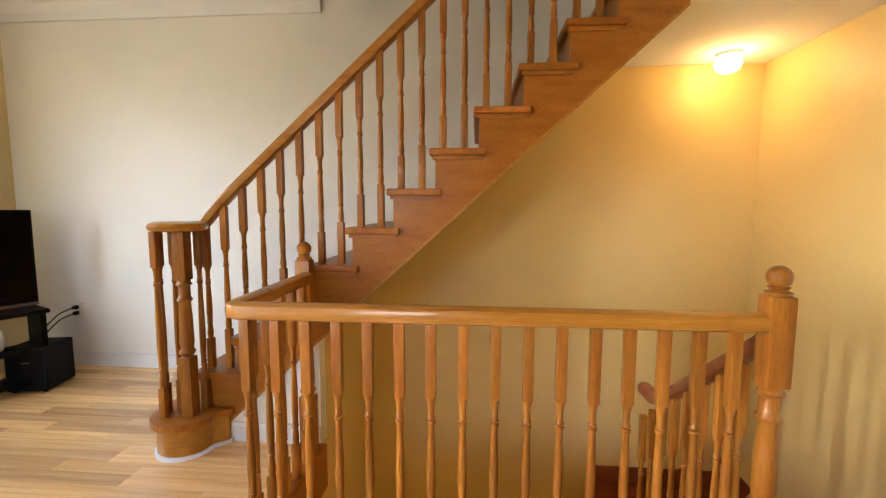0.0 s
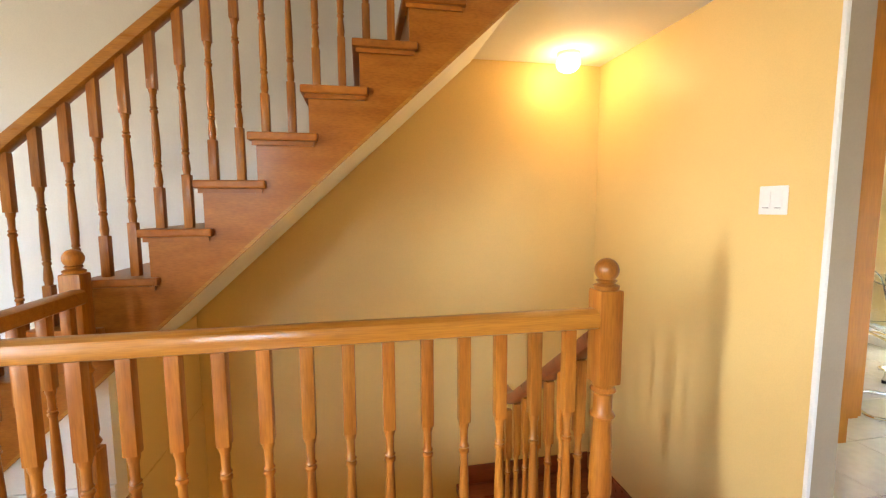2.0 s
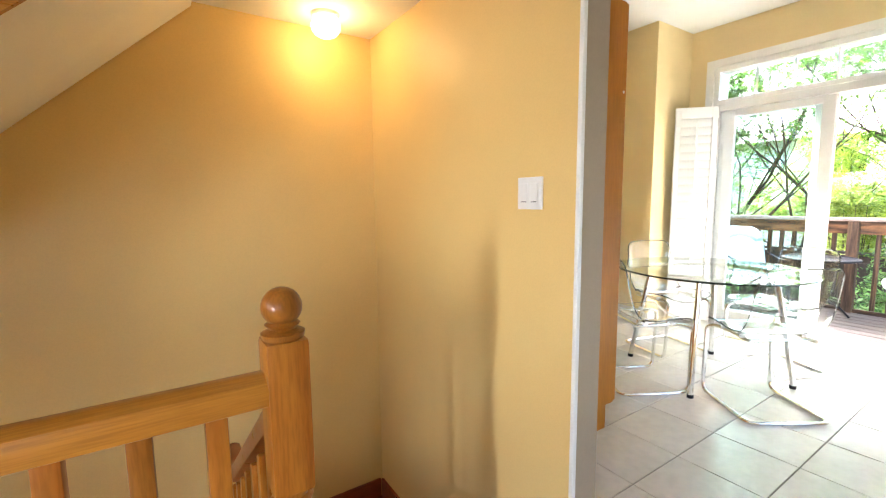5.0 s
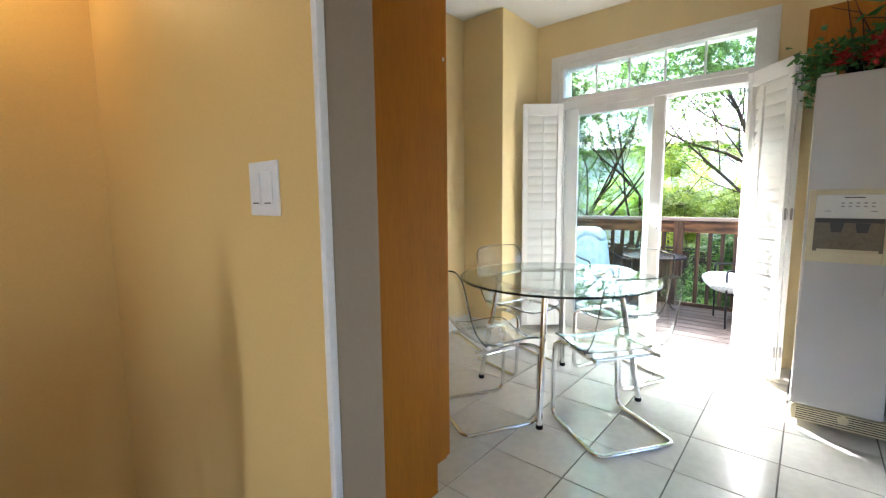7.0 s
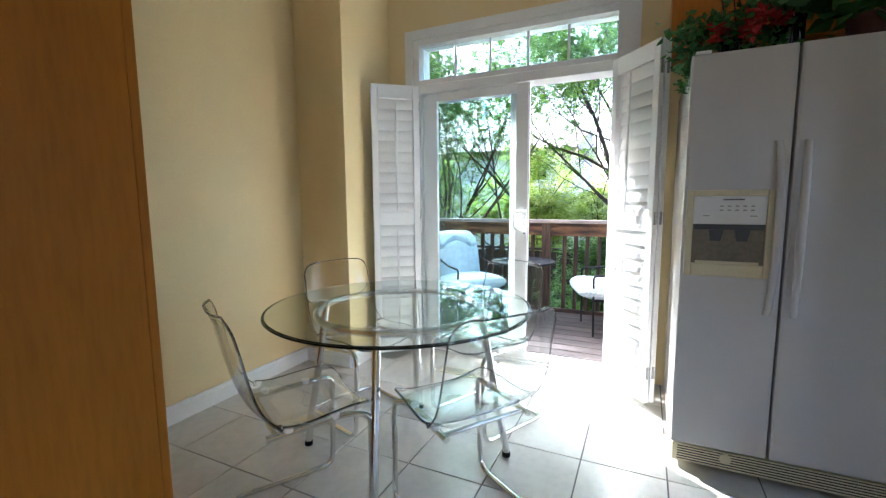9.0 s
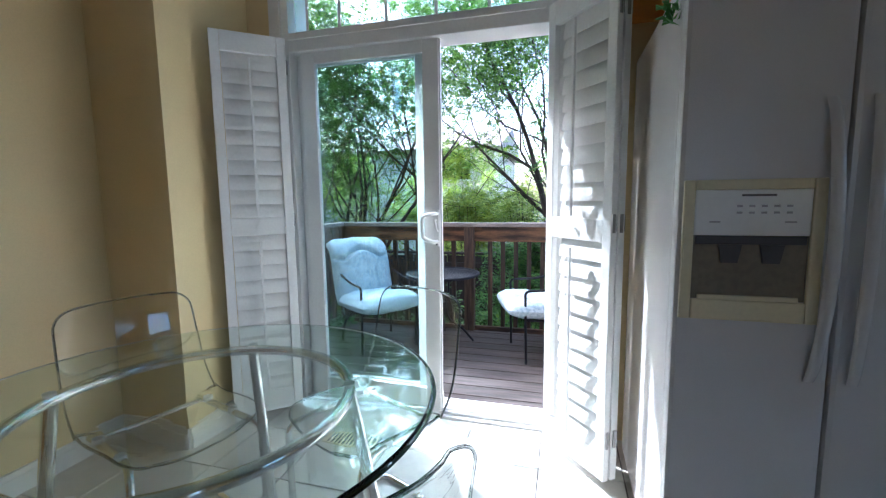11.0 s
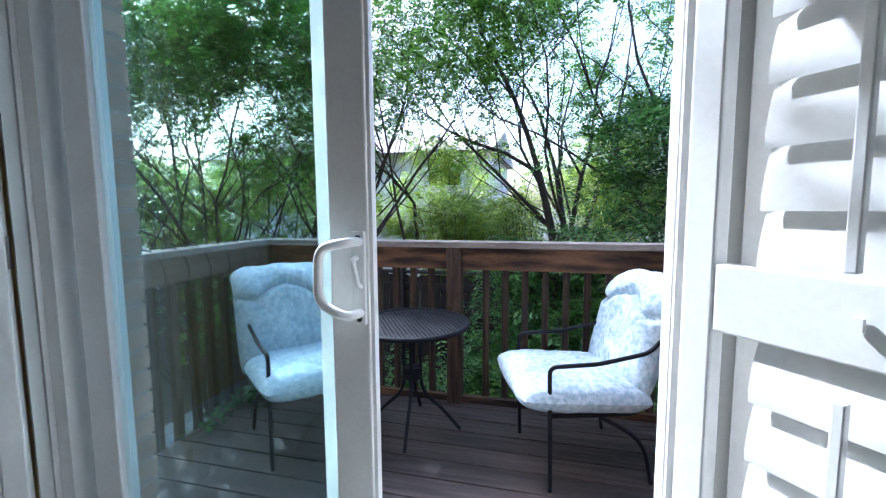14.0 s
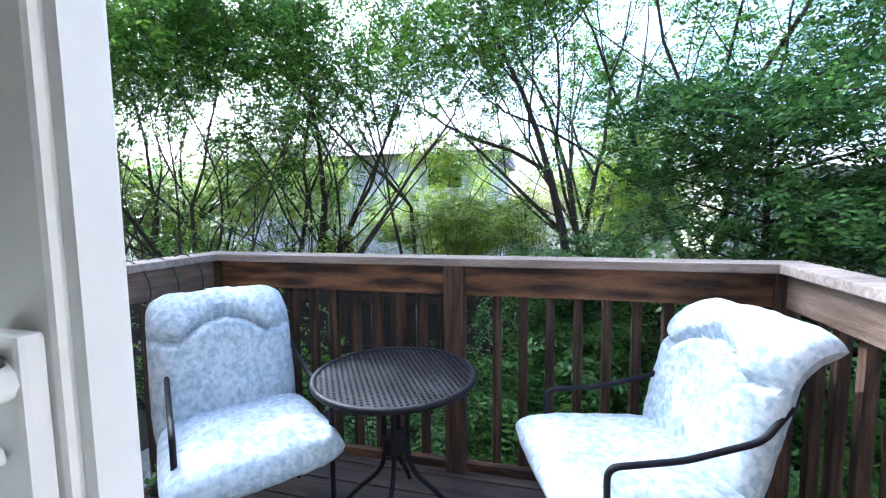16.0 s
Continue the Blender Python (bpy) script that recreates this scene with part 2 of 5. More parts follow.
def prism(points, a, b, axis="y"):
    """A polygon drawn in the plane across the axis, pulled from a to b."""
    bm = bmesh.new()
    def at(u, v, w):
        return (u, w, v) if axis == "y" else (w, u, v) if axis == "x" else (u, v, w)
    lo = [bm.verts.new(at(u, v, a)) for u, v in points]
    hi = [bm.verts.new(at(u, v, b)) for u, v in points]
    bm.faces.new(lo)
    bm.faces.new(hi)
    for i in range(len(points)):
        j = (i + 1) % len(points)
        bm.faces.new((lo[i], lo[j], hi[j], hi[i]))
    return bm


def add_tube(bm, pts, r, seg=10, closed=False):
    pts = [Vector(p) for p in pts]
    n = len(pts)
    rad = r if isinstance(r, (list, tuple)) else [r] * n
    rings, side = [], None
    for i, p in enumerate(pts):
        d = (pts[(i + 1) % n] - pts[i - 1]) if closed else (pts[min(i + 1, n - 1)] - pts[max(i - 1, 0)])
        d.normalize()
        if side is None:
            side = d.orthogonal().normalized()
        side = (side - d * side.dot(d))
        side = side.normalized() if side.length > 1e-5 else d.orthogonal().normalized()
        up = d.cross(side)
        rings.append([bm.verts.new(p + rad[i] * (math.cos(a) * side + math.sin(a) * up)) for a in (2 * math.pi * k / seg for k in range(seg))])
    for i in range(n if closed else n - 1):
        a, b = rings[i], rings[(i + 1) % n]
        for k in range(seg):
            bm.faces.new((a[k], a[(k + 1) % seg], b[(k + 1) % seg], b[k]))
    if not closed:
        bm.faces.new(rings[0][::-1])
        bm.faces.new(rings[-1])
    return bm


def tube(pts, r, seg=10, closed=False):
    return add_tube(bmesh.new(), pts, r, seg, closed)


def rounded(pts, r=0.06, steps=5):
    """The corners of a line of points, rounded."""
    pts = [Vector(p) for p in pts]
    out = [pts[0]]
    for a, b, c in zip(pts, pts[1:], pts[2:]):
        k = min(r, (a - b).length * 0.48, (c - b).length * 0.48)
        p, q = b + (a - b).normalized() * k, b + (c - b).normalized() * k
        for i in range(steps + 1):
            t = i / steps
            out.append((1 - t) ** 2 * p + 2 * t * (1 - t) * b + t * t * q)
    return out + [pts[-1]]


def add_lathe(bm, profile, seg=14, m=None):
    """profile: (radius, height) from bottom to top."""
    rings = []
    for r, z in profile:
        rings.append([bm.verts.new((r * math.cos(2 * math.pi * k / seg), r * math.sin(2 * math.pi * k / seg), z)) for k in range(seg)])
    for a, b in zip(rings, rings[1:]):
        for k in range(seg):
            bm.faces.new((a[k], a[(k + 1) % seg], b[(k + 1) % seg], b[k]))
    bm.faces.new(rings[0][::-1])
    bm.faces.new(rings[-1])
    if m is not None:
        bmesh.ops.transform(bm, matrix=m, verts=[v for r in rings for v in r])
    return bm


def lathe(profile, seg=14, m=None):
    return add_lathe(bmesh.new(), profile, seg, m)


def structure(name, bm, material, label, category, smooth=False):
    return tagged(part(name, bm, material, None, label, smooth), label, category, "", "structure")

# ---- the shell of the house ----
BACK, RIGHT, CEIL, LOW = 3.82, 3.31, 2.74, 2.137      # back wall, stair hall's end wall, ceilings
DOORX = 6.57                                          # inner face of the kitchen's garden wall
structure("wall_back", box(-2.1, RIGHT + 0.12, BACK, BACK + 0.14, -2.7, 5.2), M_WALL, "cream painted plaster wall behind the stairs", "wall")
structure("wall_living", prism([(-1.969, 0.0), (0.10, 0.0), (0.24, 0.18), (2.395, 2.13), (2.395, 5.2), (-1.969, 5.2)], BACK - 0.012, BACK - 0.002, "y"), M_LIVING, "ivory painted living room wall", "wall")
bm = box(-2.1, -1.97, -2.6, -0.75, -0.3, 2.9)
add_box(bm, -2.1, -1.97, 2.5, BACK, -0.3, 2.9)
add_box(bm, -2.1, -1.97, -0.49, 1.6, -0.3, 2.9)
for ya, yb, za, zb in ((-0.75, -0.49, 0.45, 1.95), (1.6, 2.5, 0.8, 2.3)):
    add_box(bm, -2.1, -1.97, ya, yb, -0.3, za)
    add_box(bm, -2.1, -1.97, ya, yb, zb, 2.9)
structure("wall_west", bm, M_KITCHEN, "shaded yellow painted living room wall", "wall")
bm = box(-2.1, -0.8, -2.6, -2.5, -0.3, 2.9)
add_box(bm, 0.4, 4.3, -2.6, -2.5, -0.3, 2.9)
add_box(bm, 5.5, 7.0, -2.6, -2.5, -0.3, 2.9)
# below and above the opening added for the kitchen lamp
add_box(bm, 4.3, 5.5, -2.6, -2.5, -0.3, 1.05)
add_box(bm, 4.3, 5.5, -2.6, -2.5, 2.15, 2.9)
add_box(bm, -0.8, 0.4, -2.6, -2.5, -0.3, 0.95)
add_box(bm, -0.8, 0.4, -2.6, -2.5, 2.25, 2.9)
structure("wall_south", bm, M_WALL, "cream painted wall with a wide window and an added kitchen opening", "wall")
bm = box(RIGHT, RIGHT + 0.12, 2.29, BACK, -2.7, CEIL)
structure("wall_stair_end", bm, M_WALL, "cream painted wall end beside the stairs", "wall")
# end face covered in a darker tone, its shade painted in
structure("trim_wall_end", box(RIGHT - 0.004, RIGHT + 0.124, 2.283, 2.2895, 0.0, CEIL), M_ENDSHADE, "wall end with its shade painted in as taupe", "trim")
structure("trim_corner_bead", box(RIGHT - 0.007, RIGHT + 0.012, 2.279, 2.295, 0.0, CEIL, bevel=0.004), M_TRIM, "white rounded wall corner", "trim")
structure("wall_hall_south", box(RIGHT, RIGHT + 0.12, -2.5, 0.6, 0, CEIL), M_WALL, "cream painted hall wall", "wall")
structure("wall_kitchen_north", box(RIGHT + 0.12, DOORX + 0.3, 4.03, 4.15, -0.3, 2.9), M_KITCHEN, "yellow painted kitchen wall", "wall")
structure("wall_chase", box(5.985, DOORX - 0.003, 3.62, 4.028, 0, CEIL), M_KITCHEN, "yellow painted boxed-in corner", "wall")
OPL, OPR, OPT = 3.40, 1.965, 2.37                     # the garden door's opening
bm = box(DOORX, DOORX + 0.14, OPL, 4.15, -0.3, 2.9)
add_box(bm, DOORX, DOORX + 0.14, -2.6, OPR - 0.045, -0.3, 2.9)
add_box(bm, DOORX, DOORX + 0.14, OPR - 0.045, OPL, OPT, 2.9)
add_box(bm, DOORX, DOORX + 0.14, OPR - 0.045, OPL, -0.3, -0.01)
structure("wall_garden", bm, M_KITCHEN, "yellow painted kitchen wall with the garden door", "wall")
# floors
bm = box(-2.1, 0.70, -2.6, BACK, -0.3, -0.012)
add_box(bm, 0.70, 2.36, -2.6, 2.10, -0.3, -0.012)
add_box(bm, 2.36, RIGHT + 0.12, -2.6, 2.10, -0.3, -0.012)
structure("floor_hall", bm, M_FLOOR, "subfloor of the oak strip floor", "floor")
structure("floor_kitchen", box(RIGHT + 0.12, DOORX, -2.6, 4.03, -0.3, -0.006), M_GROUT, "grey grouted kitchen floor bed", "floor")
structure("floor_basement", box(0.0, 3.5, 2.0, 4.0, -2.8, -2.6), M_FLOOR, "basement floor below the stairs", "floor")
structure("wall_void_front", box(0.70, 2.30, 2.06, 2.10, -2.6, -0.3), M_WALL, "plaster wall below the landing", "wall")
structure("wall_void_west", box(0.60, 0.704, 2.166, BACK - 0.001, -2.6, -0.014), M_WALL, "plaster wall of the stairwell", "wall")
structure("trim_floor_edge", box(0.66, 2.42, 2.085, 2.165, -0.22, 0.012, bevel=0.006), M_OAK, "oak nosing along the stairwell edge", "trim")
structure("trim_floor_edge_return", box(0.655, 0.735, 2.165, 2.87, -0.22, 0.012, bevel=0.006), M_OAK, "oak nosing along the stairwell edge", "trim")
# ceilings
bm = box(-2.1, 0.43, -2.6, BACK, CEIL, CEIL + 0.2)
add_box(bm, 0.43, 2.36, -2.6, 2.55, CEIL, CEIL + 0.2)
add_box(bm, 2.36, DOORX + 0.14, -2.6, 4.03, CEIL, CEIL + 0.2)
structure("ceiling", bm, M_CEIL, "white painted ceiling", "ceiling")
bm = box(2.40, RIGHT, 2.2, BACK, LOW, LOW + 0.28)
structure("ceiling_landing", bm, M_CEIL, "white painted underside of the stair landing", "ceiling")
structure("ceiling_stairwell", box(0.2, 3.5, 2.4, BACK + 0.1, 5.2, 5.3), M_CEIL, "white ceiling of the upper stairwell", "ceiling")
structure("wall_upper", box(0.43, 3.43, 2.45, 2.55, CEIL + 0.2, 5.2), M_LIVING, "ivory wall of the upper stairwell", "wall")
structure("wall_upper_east", box(3.31, 3.43, 2.55, BACK, CEIL + 0.2, 5.2), M_LIVING, "ivory wall of the upper stairwell", "wall")
structure("wall_upper_west", box(0.33, 0.43, 2.45, BACK, CEIL + 0.2, 5.2), M_LIVING, "ivory wall of the upper stairwell", "wall")
# cornice and baseboards
prof = [(0.0, 0.0), (-0.02, 0.0), (-0.025, 0.05), (-0.06, 0.10), (-0.12, 0.14), (-0.14, 0.19), (-0.14, 0.235), (0.0, 0.235)]
structure("trim_cornice", prism([(BACK - 0.014 + u, 2.525 + v) for u, v in prof], -1.968, 0.42, "x"), M_CEIL, "white plaster cornice", "trim")
structure("trim_cornice_west", prism([(-1.968 - u, 2.525 + v) for u, v in prof], -2.4, BACK - 0.16, "y"), M_CEIL, "white plaster cornice", "trim")


def skirting(name, x0, x1, y0, y1, out):
    bm = box(x0, x1, y0, y1, 0.0, 0.075)
    dx, dy = (0.004 if abs(x1 - x0) < 0.05 else 0), (0.004 if abs(y1 - y0) < 0.05 else 0)
    add_box(bm, x0 + dx * (out[0] < 0), x1 - dx * (out[0] > 0), y0 + dy * (out[1] < 0), y1 - dy * (out[1] > 0), 0.075, 0.10)
    structure(name, bm, M_TRIM, "white painted baseboard", "baseboard")


skirting("baseboard_living", -1.968, 0.10, BACK - 0.03, BACK - 0.013, (0, -1))
skirting("baseboard_kitchen", 4.16, 5.983, 4.012, 4.029, (0, -1))
skirting("baseboard_chase", 5.97, 5.984, 3.62, 4.01, (-1, 0))
skirting("baseboard_chase_front", 5.985, 6.56, 3.604, 3.619, (0, -1))

# ---- the oak stairs up ----
RUN, RISE, SIDE = 0.203, 0.1862, 2.872


def nosing(n):
    return 0.043 + RUN * (n - 2)


stairs = thing("staircase", "orange oak open staircase with closed risers", "stairs", kind="structure")
for n in range(2, 13):
    part("tread", box(nosing(n) - 0.0, nosing(n) + RUN + 0.06, SIDE - 0.028, BACK - 0.015, RISE * n - 0.032, RISE * n, bevel=0.008), M_OAK, stairs)
    part("riser", box(nosing(n) + 0.028, nosing(n) + 0.046, SIDE + 0.002, BACK - 0.016, RISE * (n - 1) + 0.001, RISE * n - 0.033), M_OAK, stairs)
    # small moulding under the tread's end
    part("moulding", box(nosing(n) + 0.015, nosing(n) + RUN + 0.045, SIDE - 0.012, SIDE - 0.001, RISE * n - 0.05, RISE * n - 0.033), M_OAK, stairs)


def under(x):
    return 0.756 + 0.915 * (x - 0.925)


pts = [(0.10, 0.003), (0.10, RISE - 0.035)]
for n in range(2, 13):
    pts += [(nosing(n) + 0.03, RISE * (n - 1) - (0.035 if n == 2 else 0.034)), (nosing(n) + 0.03, RISE * n - 0.034)]
pts += [(2.40, RISE * 12 - 0.034), (2.40, under(2.40))]
pts += [(0.18, under(0.18)), (0.15, 0.003)]
part("stringer", prism(pts, SIDE + 0.001, SIDE + 0.03, "y"), M_STRING, stairs)
part("edge_bead", prism([(0.18, under(0.18) - 0.012), (0.18, under(0.18) + 0.006), (2.40, under(2.40) + 0.006), (2.40, under(2.40) - 0.012)], SIDE - 0.006, SIDE + 0.012, "y"), M_OAKX, stairs)
part("end_cap", box(2.30, 2.42, SIDE - 0.012, SIDE + 0.0, LOW - 0.02, 2.60), M_OAK, stairs)
part("landing_fascia", box(2.41, RIGHT - 0.002, SIDE - 0.0, SIDE + 0.03, LOW + 0.282, 2.52), M_OAK, stairs)
# rounded first step
bm = bmesh.new()
cx, cy, rr = 0.035, 2.80, 0.155


def bull(r, z0, z1):
    pts = [(cx + r * math.cos(a), cy + r * math.sin(a)) for a in [math.pi * (0.95 + 1.05 * k / 18) for k in range(19)]]
    pts += [(cx + r + 0.06, cy + 0.05), (cx + 0.2, BACK - 0.016), (-0.10 - r + 0.155, BACK - 0.016)]
    return prism(pts, z0, z1, "z")


part("curved_riser", bull(rr - 0.025, 0.001, RISE - 0.033), M_OAKX, stairs)
part("curved_tread", bull(rr, RISE - 0.032, RISE), M_OAK, stairs)
part("curved_bead", bull(rr - 0.012, 0.001, 0.018), M_TRIM, stairs, "pale painted quarter round")
structure("ceiling_stair_soffit", prism([(0.2, under(0.2) + 0.01), (2.395, under(2.395) + 0.01), (2.395, under(2.395) + 0.05), (0.2, under(0.2) + 0.05)], SIDE + 0.03, BACK - 0.014, "y"), M_CEIL, "white plaster soffit below the stairs", "ceiling")


structure("wall_spandrel", prism([(0.16, 0.0), (0.70, 0.0), (0.70, under(0.70)), (0.19, under(0.19))], SIDE + 0.0125, SIDE + 0.09, "y"), M_LIVING, "ivory plaster below the lowest steps", "wall")
structure("wall_spandrel_return", prism([(0.62, -0.01), (0.702, -0.01), (0.702, under(0.702)), (0.62, under(0.62))], SIDE + 0.0905, BACK - 0.014, "y"), M_WALL, "cream plaster below the lowest steps", "wall")
skirting("baseboard_spandrel", 0.21, 0.70, SIDE - 0.004, SIDE + 0.0122, (0, -1))


def spindle(h, top=0.24, foot=0.16, w=0.032, slim=0.0115):
    """A turned baluster: square block above and below, slim shaft with rings."""
    bm = box(-w / 2, w / 2, -w / 2, w / 2, 0, foot, bevel=0.003)
    add_box(bm, -w / 2, w / 2, -w / 2, w / 2, h - top, h, bevel=0.003)
    s, e = foot, h - top
    L = e - s
    prof = [(w * 0.52, s - 0.014), (0.0125, s + 0.004), (0.0155, s + 0.022), (0.0135, s + 0.05), (0.0105, s + 0.075), (0.0145, s + 0.081),
            (0.0145, s + 0.087), (0.0105, s + 0.092), (0.0145, s + 0.098), (0.0125, s + 0.106), (0.0148, s + L * 0.36), (0.0138, s + L * 0.55), (slim - 0.001, e - 0.092),
            (0.0148, e - 0.086), (0.0148, e - 0.080), (0.0105, e - 0.075), (0.0145, e - 0.069), (0.0105, e - 0.062), (0.0115, e - 0.02), (0.0145, e - 0.012), (w * 0.52, e + 0.014)]
    return add_lathe(bm, prof, 10)


def newel(h, w=0.085, block=0.27, ball=True, name="newel_post", parent=None, at=(0, 0, 0)):
    bm = box(-w / 2, w / 2, -w / 2, w / 2, 0, 0.30, bevel=0.005)
    add_box(bm, -w / 2, w / 2, -w / 2, w / 2, h - block, h, bevel=0.008)
    prof = [(w * 0.5, 0.295), (0.026, 0.305), (0.038, 0.325), (0.028, 0.345), (0.033, 0.37), (0.030, 0.5), (0.026, h - block - 0.11), (0.036, h - block - 0.095),
            (0.027, h - block - 0.08), (0.027, h - block - 0.03), (0.037, h - block - 0.02), (0.03, h - block - 0.01), (w * 0.5, h - block + 0.004)]
    add_lathe(bm, prof, 16)
    post = part(name, bm, M_OAKV, parent, smooth=True, where=pose(*at))
    if ball:
        prof = [(0.034, 0.0), (0.036, 0.01), (0.022, 0.016), (0.029, 0.024), (0.018, 0.032)]
        prof += [(0.0335 * math.sin(a), 0.053 - 0.0335 * math.cos(a)) for a in [0.45 + (math.pi - 0.47) * k / 12 for k in range(13)]]
        part("ball_finial", lathe(prof, 18), M_OAKV, post, "turned wooden ball", True, where=pose(0, 0, h))
    return post


def rail_profile():
    return [(-0.030, -0.020), (-0.033, 0.004), (-0.027, 0.020), (-0.012, 0.028), (0.012, 0.028), (0.027, 0.020), (0.033, 0.004), (0.030, -0.020), (0.018, -0.026), (-0.018, -0.026)]


def add_rail(bm, pts):
    """A moulded handrail swept along points; its section stays upright."""
    pts = [Vector(p) for p in pts]
    rings = []
    for i, p in enumerate(pts):
        d = (pts[min(i + 1, len(pts) - 1)] - pts[max(i - 1, 0)]).normalized()
        side = d.cross(Vector((0, 0, 1))).normalized()
        up = side.cross(d)
        rings.append([bm.verts.new(p + side * u + up * v) for u, v in rail_profile()])
    for a, b in zip(rings, rings[1:]):
        for k in range(len(a)):
            j = (k + 1) % len(a)
            bm.faces.new((a[k], a[j], b[j], b[k]))
    bm.faces.new(rings[0][::-1])
    bm.faces.new(rings[-1])
    return bm


# rail beside the upper flight
climb = thing("stair_balustrade", "orange oak balustrade climbing the upper stairs", "railing")
RY = 2.925


def rail_z(x):
    return 1.640 + 0.9 * (x - 0.641)


bm = add_rail(bmesh.new(), rounded([(0.02, RY, 1.112), (0.085, RY, 1.116), (0.20, RY, rail_z(0.20)), (1.0, RY, rail_z(1.0)), (2.42, RY, rail_z(2.42))], 0.08))
part("handrail", bm, M_OAKX, climb, "polished oak handrail", True)
prof = [(0.105, -0.02), (0.125, -0.012), (0.130, 0.004), (0.122, 0.018), (0.10, 0.026), (0.001, 0.028)]
part("volute_cap", lathe(prof, 28, pose(0.035, 2.815, 1.116)), M_OAKX, climb, "round volute end of the handrail", True)
newel(1.116 - RISE - 0.012, w=0.06, block=0.24, ball=False, name="volute_newel", parent=climb, at=(0.085, 2.765, RISE))
vb = None
for x, y in ((-0.055, 2.79), (-0.03, 2.735), (-0.02, 2.845), (0.115, 2.84)):
    if vb is None:
        vb = part("baluster", spindle(1.096 - RISE, 0.17, 0.15), M_OAKV, climb, smooth=True, where=pose(x, y, RISE))
    else:
        again("baluster", vb, pose(x, y, RISE), climb)
front = back = None
for n in range(2, 13):
    xa, xb = nosing(n) + 0.059, nosing(n) + 0.059 + RUN / 2
    ha, hb = rail_z(xa) - 0.03 - RISE * n, rail_z(xb) - 0.03 - RISE * n
    if front is None:
        front = part("baluster", spindle(ha, 0.22, 0.16), M_OAKV, climb, smooth=True, where=pose(xa, RY, RISE * n))
        back = part("baluster", spindle(hb, 0.22, 0.16 + 0.05), M_OAKV, climb, smooth=True, where=pose(xb, RY, RISE * n))
    else:
        again("baluster", front, pose(xa, RY, RISE * n), climb)
        again("baluster", back, pose(xb, RY, RISE * n), climb)

# guard round the stairwell
guard = thing("stairwell_guard", "orange oak guard rail with turned balusters round the stairwell", "railing")
GY, GX, GZ = 2.126, 0.70, 0.885
bm = add_rail(bmesh.new(), rounded([(GX - 0.005, 2.76, GZ), (GX, GY, GZ), (2.33, GY, GZ)], 0.05, 4))
part("handrail", bm, M_OAKX, guard, "polished oak handrail", True)
newel(0.965, w=0.070, parent=guard, at=(2.355, GY, 0.002))
newel(0.965, w=0.070, parent=guard, at=(GX - 0.025, 2.79, 0.002))
sp = None
for k in range(16):
    m = pose(0.7505 + 0.0997 * k, GY, 0.012)
    sp = again("baluster", sp, m, guard) if sp else part("baluster", spindle(GZ - 0.034), M_OAKV, guard, smooth=True, where=m)
for k in range(5):
    again("baluster", sp, pose(GX, GY + 0.12 + 0.112 * k, 0.012), guard)

# stairs down to the basement
down = thing("basement_stairs", "dark red oak steps going down beside the guard", "stairs", kind="structure")
for k in range(1, 4):
    y = 2.17 + 0.25 * (k - 1)
    part("tread", box(2.38, RIGHT - 0.002, y, y + 0.28, -0.187 * k - 0.03, -0.187 * k, bevel=0.006), M_REDOAK, down)
    part("riser", box(2.38, RIGHT - 0.003, y + 0.012, y + 0.03, -0.187 * k, -0.187 * (k - 1) - 0.031), M_REDOAK, down)
part("landing", box(2.30, RIGHT - 0.002, 2.92, BACK - 0.002, -0.80, -0.748), M_REDOAK, down)
part("riser", box(2.38, RIGHT - 0.003, 2.922, 2.94, -0.747, -0.592), M_REDOAK, down)
for k in range(1, 5):
    part("tread", box(2.30 - 0.25 * k - 0.03, 2.30 - 0.25 * (k - 1), 2.92, BACK - 0.002, -0.748 - 0.187 * k - 0.03, -0.748 - 0.187 * k), M_REDOAK, down)
part("skirt_board", box(RIGHT - 0.016, RIGHT - 0.001, 2.95, BACK - 0.017, -0.746, -0.62), M_REDOAK, down)
part("skirt_board", box(2.32, RIGHT - 0.018, BACK - 0.017, BACK - 0.003, -0.746, -0.62), M_REDOAK, down)
part("stringer", prism([(2.15, -0.03), (2.15, -0.33), (2.93, -0.92), (3.0, -0.76), (2.93, -0.62)], 2.335, 2.378, "x"), M_REDOAK, down)
low = thing("basement_balustrade", "oak balustrade going down beside the basement steps", "railing")


def low_z(y):
    return 0.775 - 0.735 * (y - 2.22)


bm = add_rail(bmesh.new(), rounded([(2.356, 2.165, low_z(2.165)), (2.356, 2.82, low_z(2.82)), (2.356, 2.90, low_z(2.90) + 0.02), (2.356, 3.04, low_z(2.90) + 0.02)], 0.05))
part("handrail", bm, M_REDOAK, low, "dark polished oak handrail", True)
low_sp = None
for k in range(8):
    y = 2.26 + 0.11 * k
    foot = -0.09 - 0.735 * (y - 2.22)
    m = pose(2.356, y, foot)
    low_sp = again("baluster", low_sp, m, low) if low_sp else part("baluster", spindle(low_z(y) - 0.03 - foot), M_OAKV, low, smooth=True, where=m)

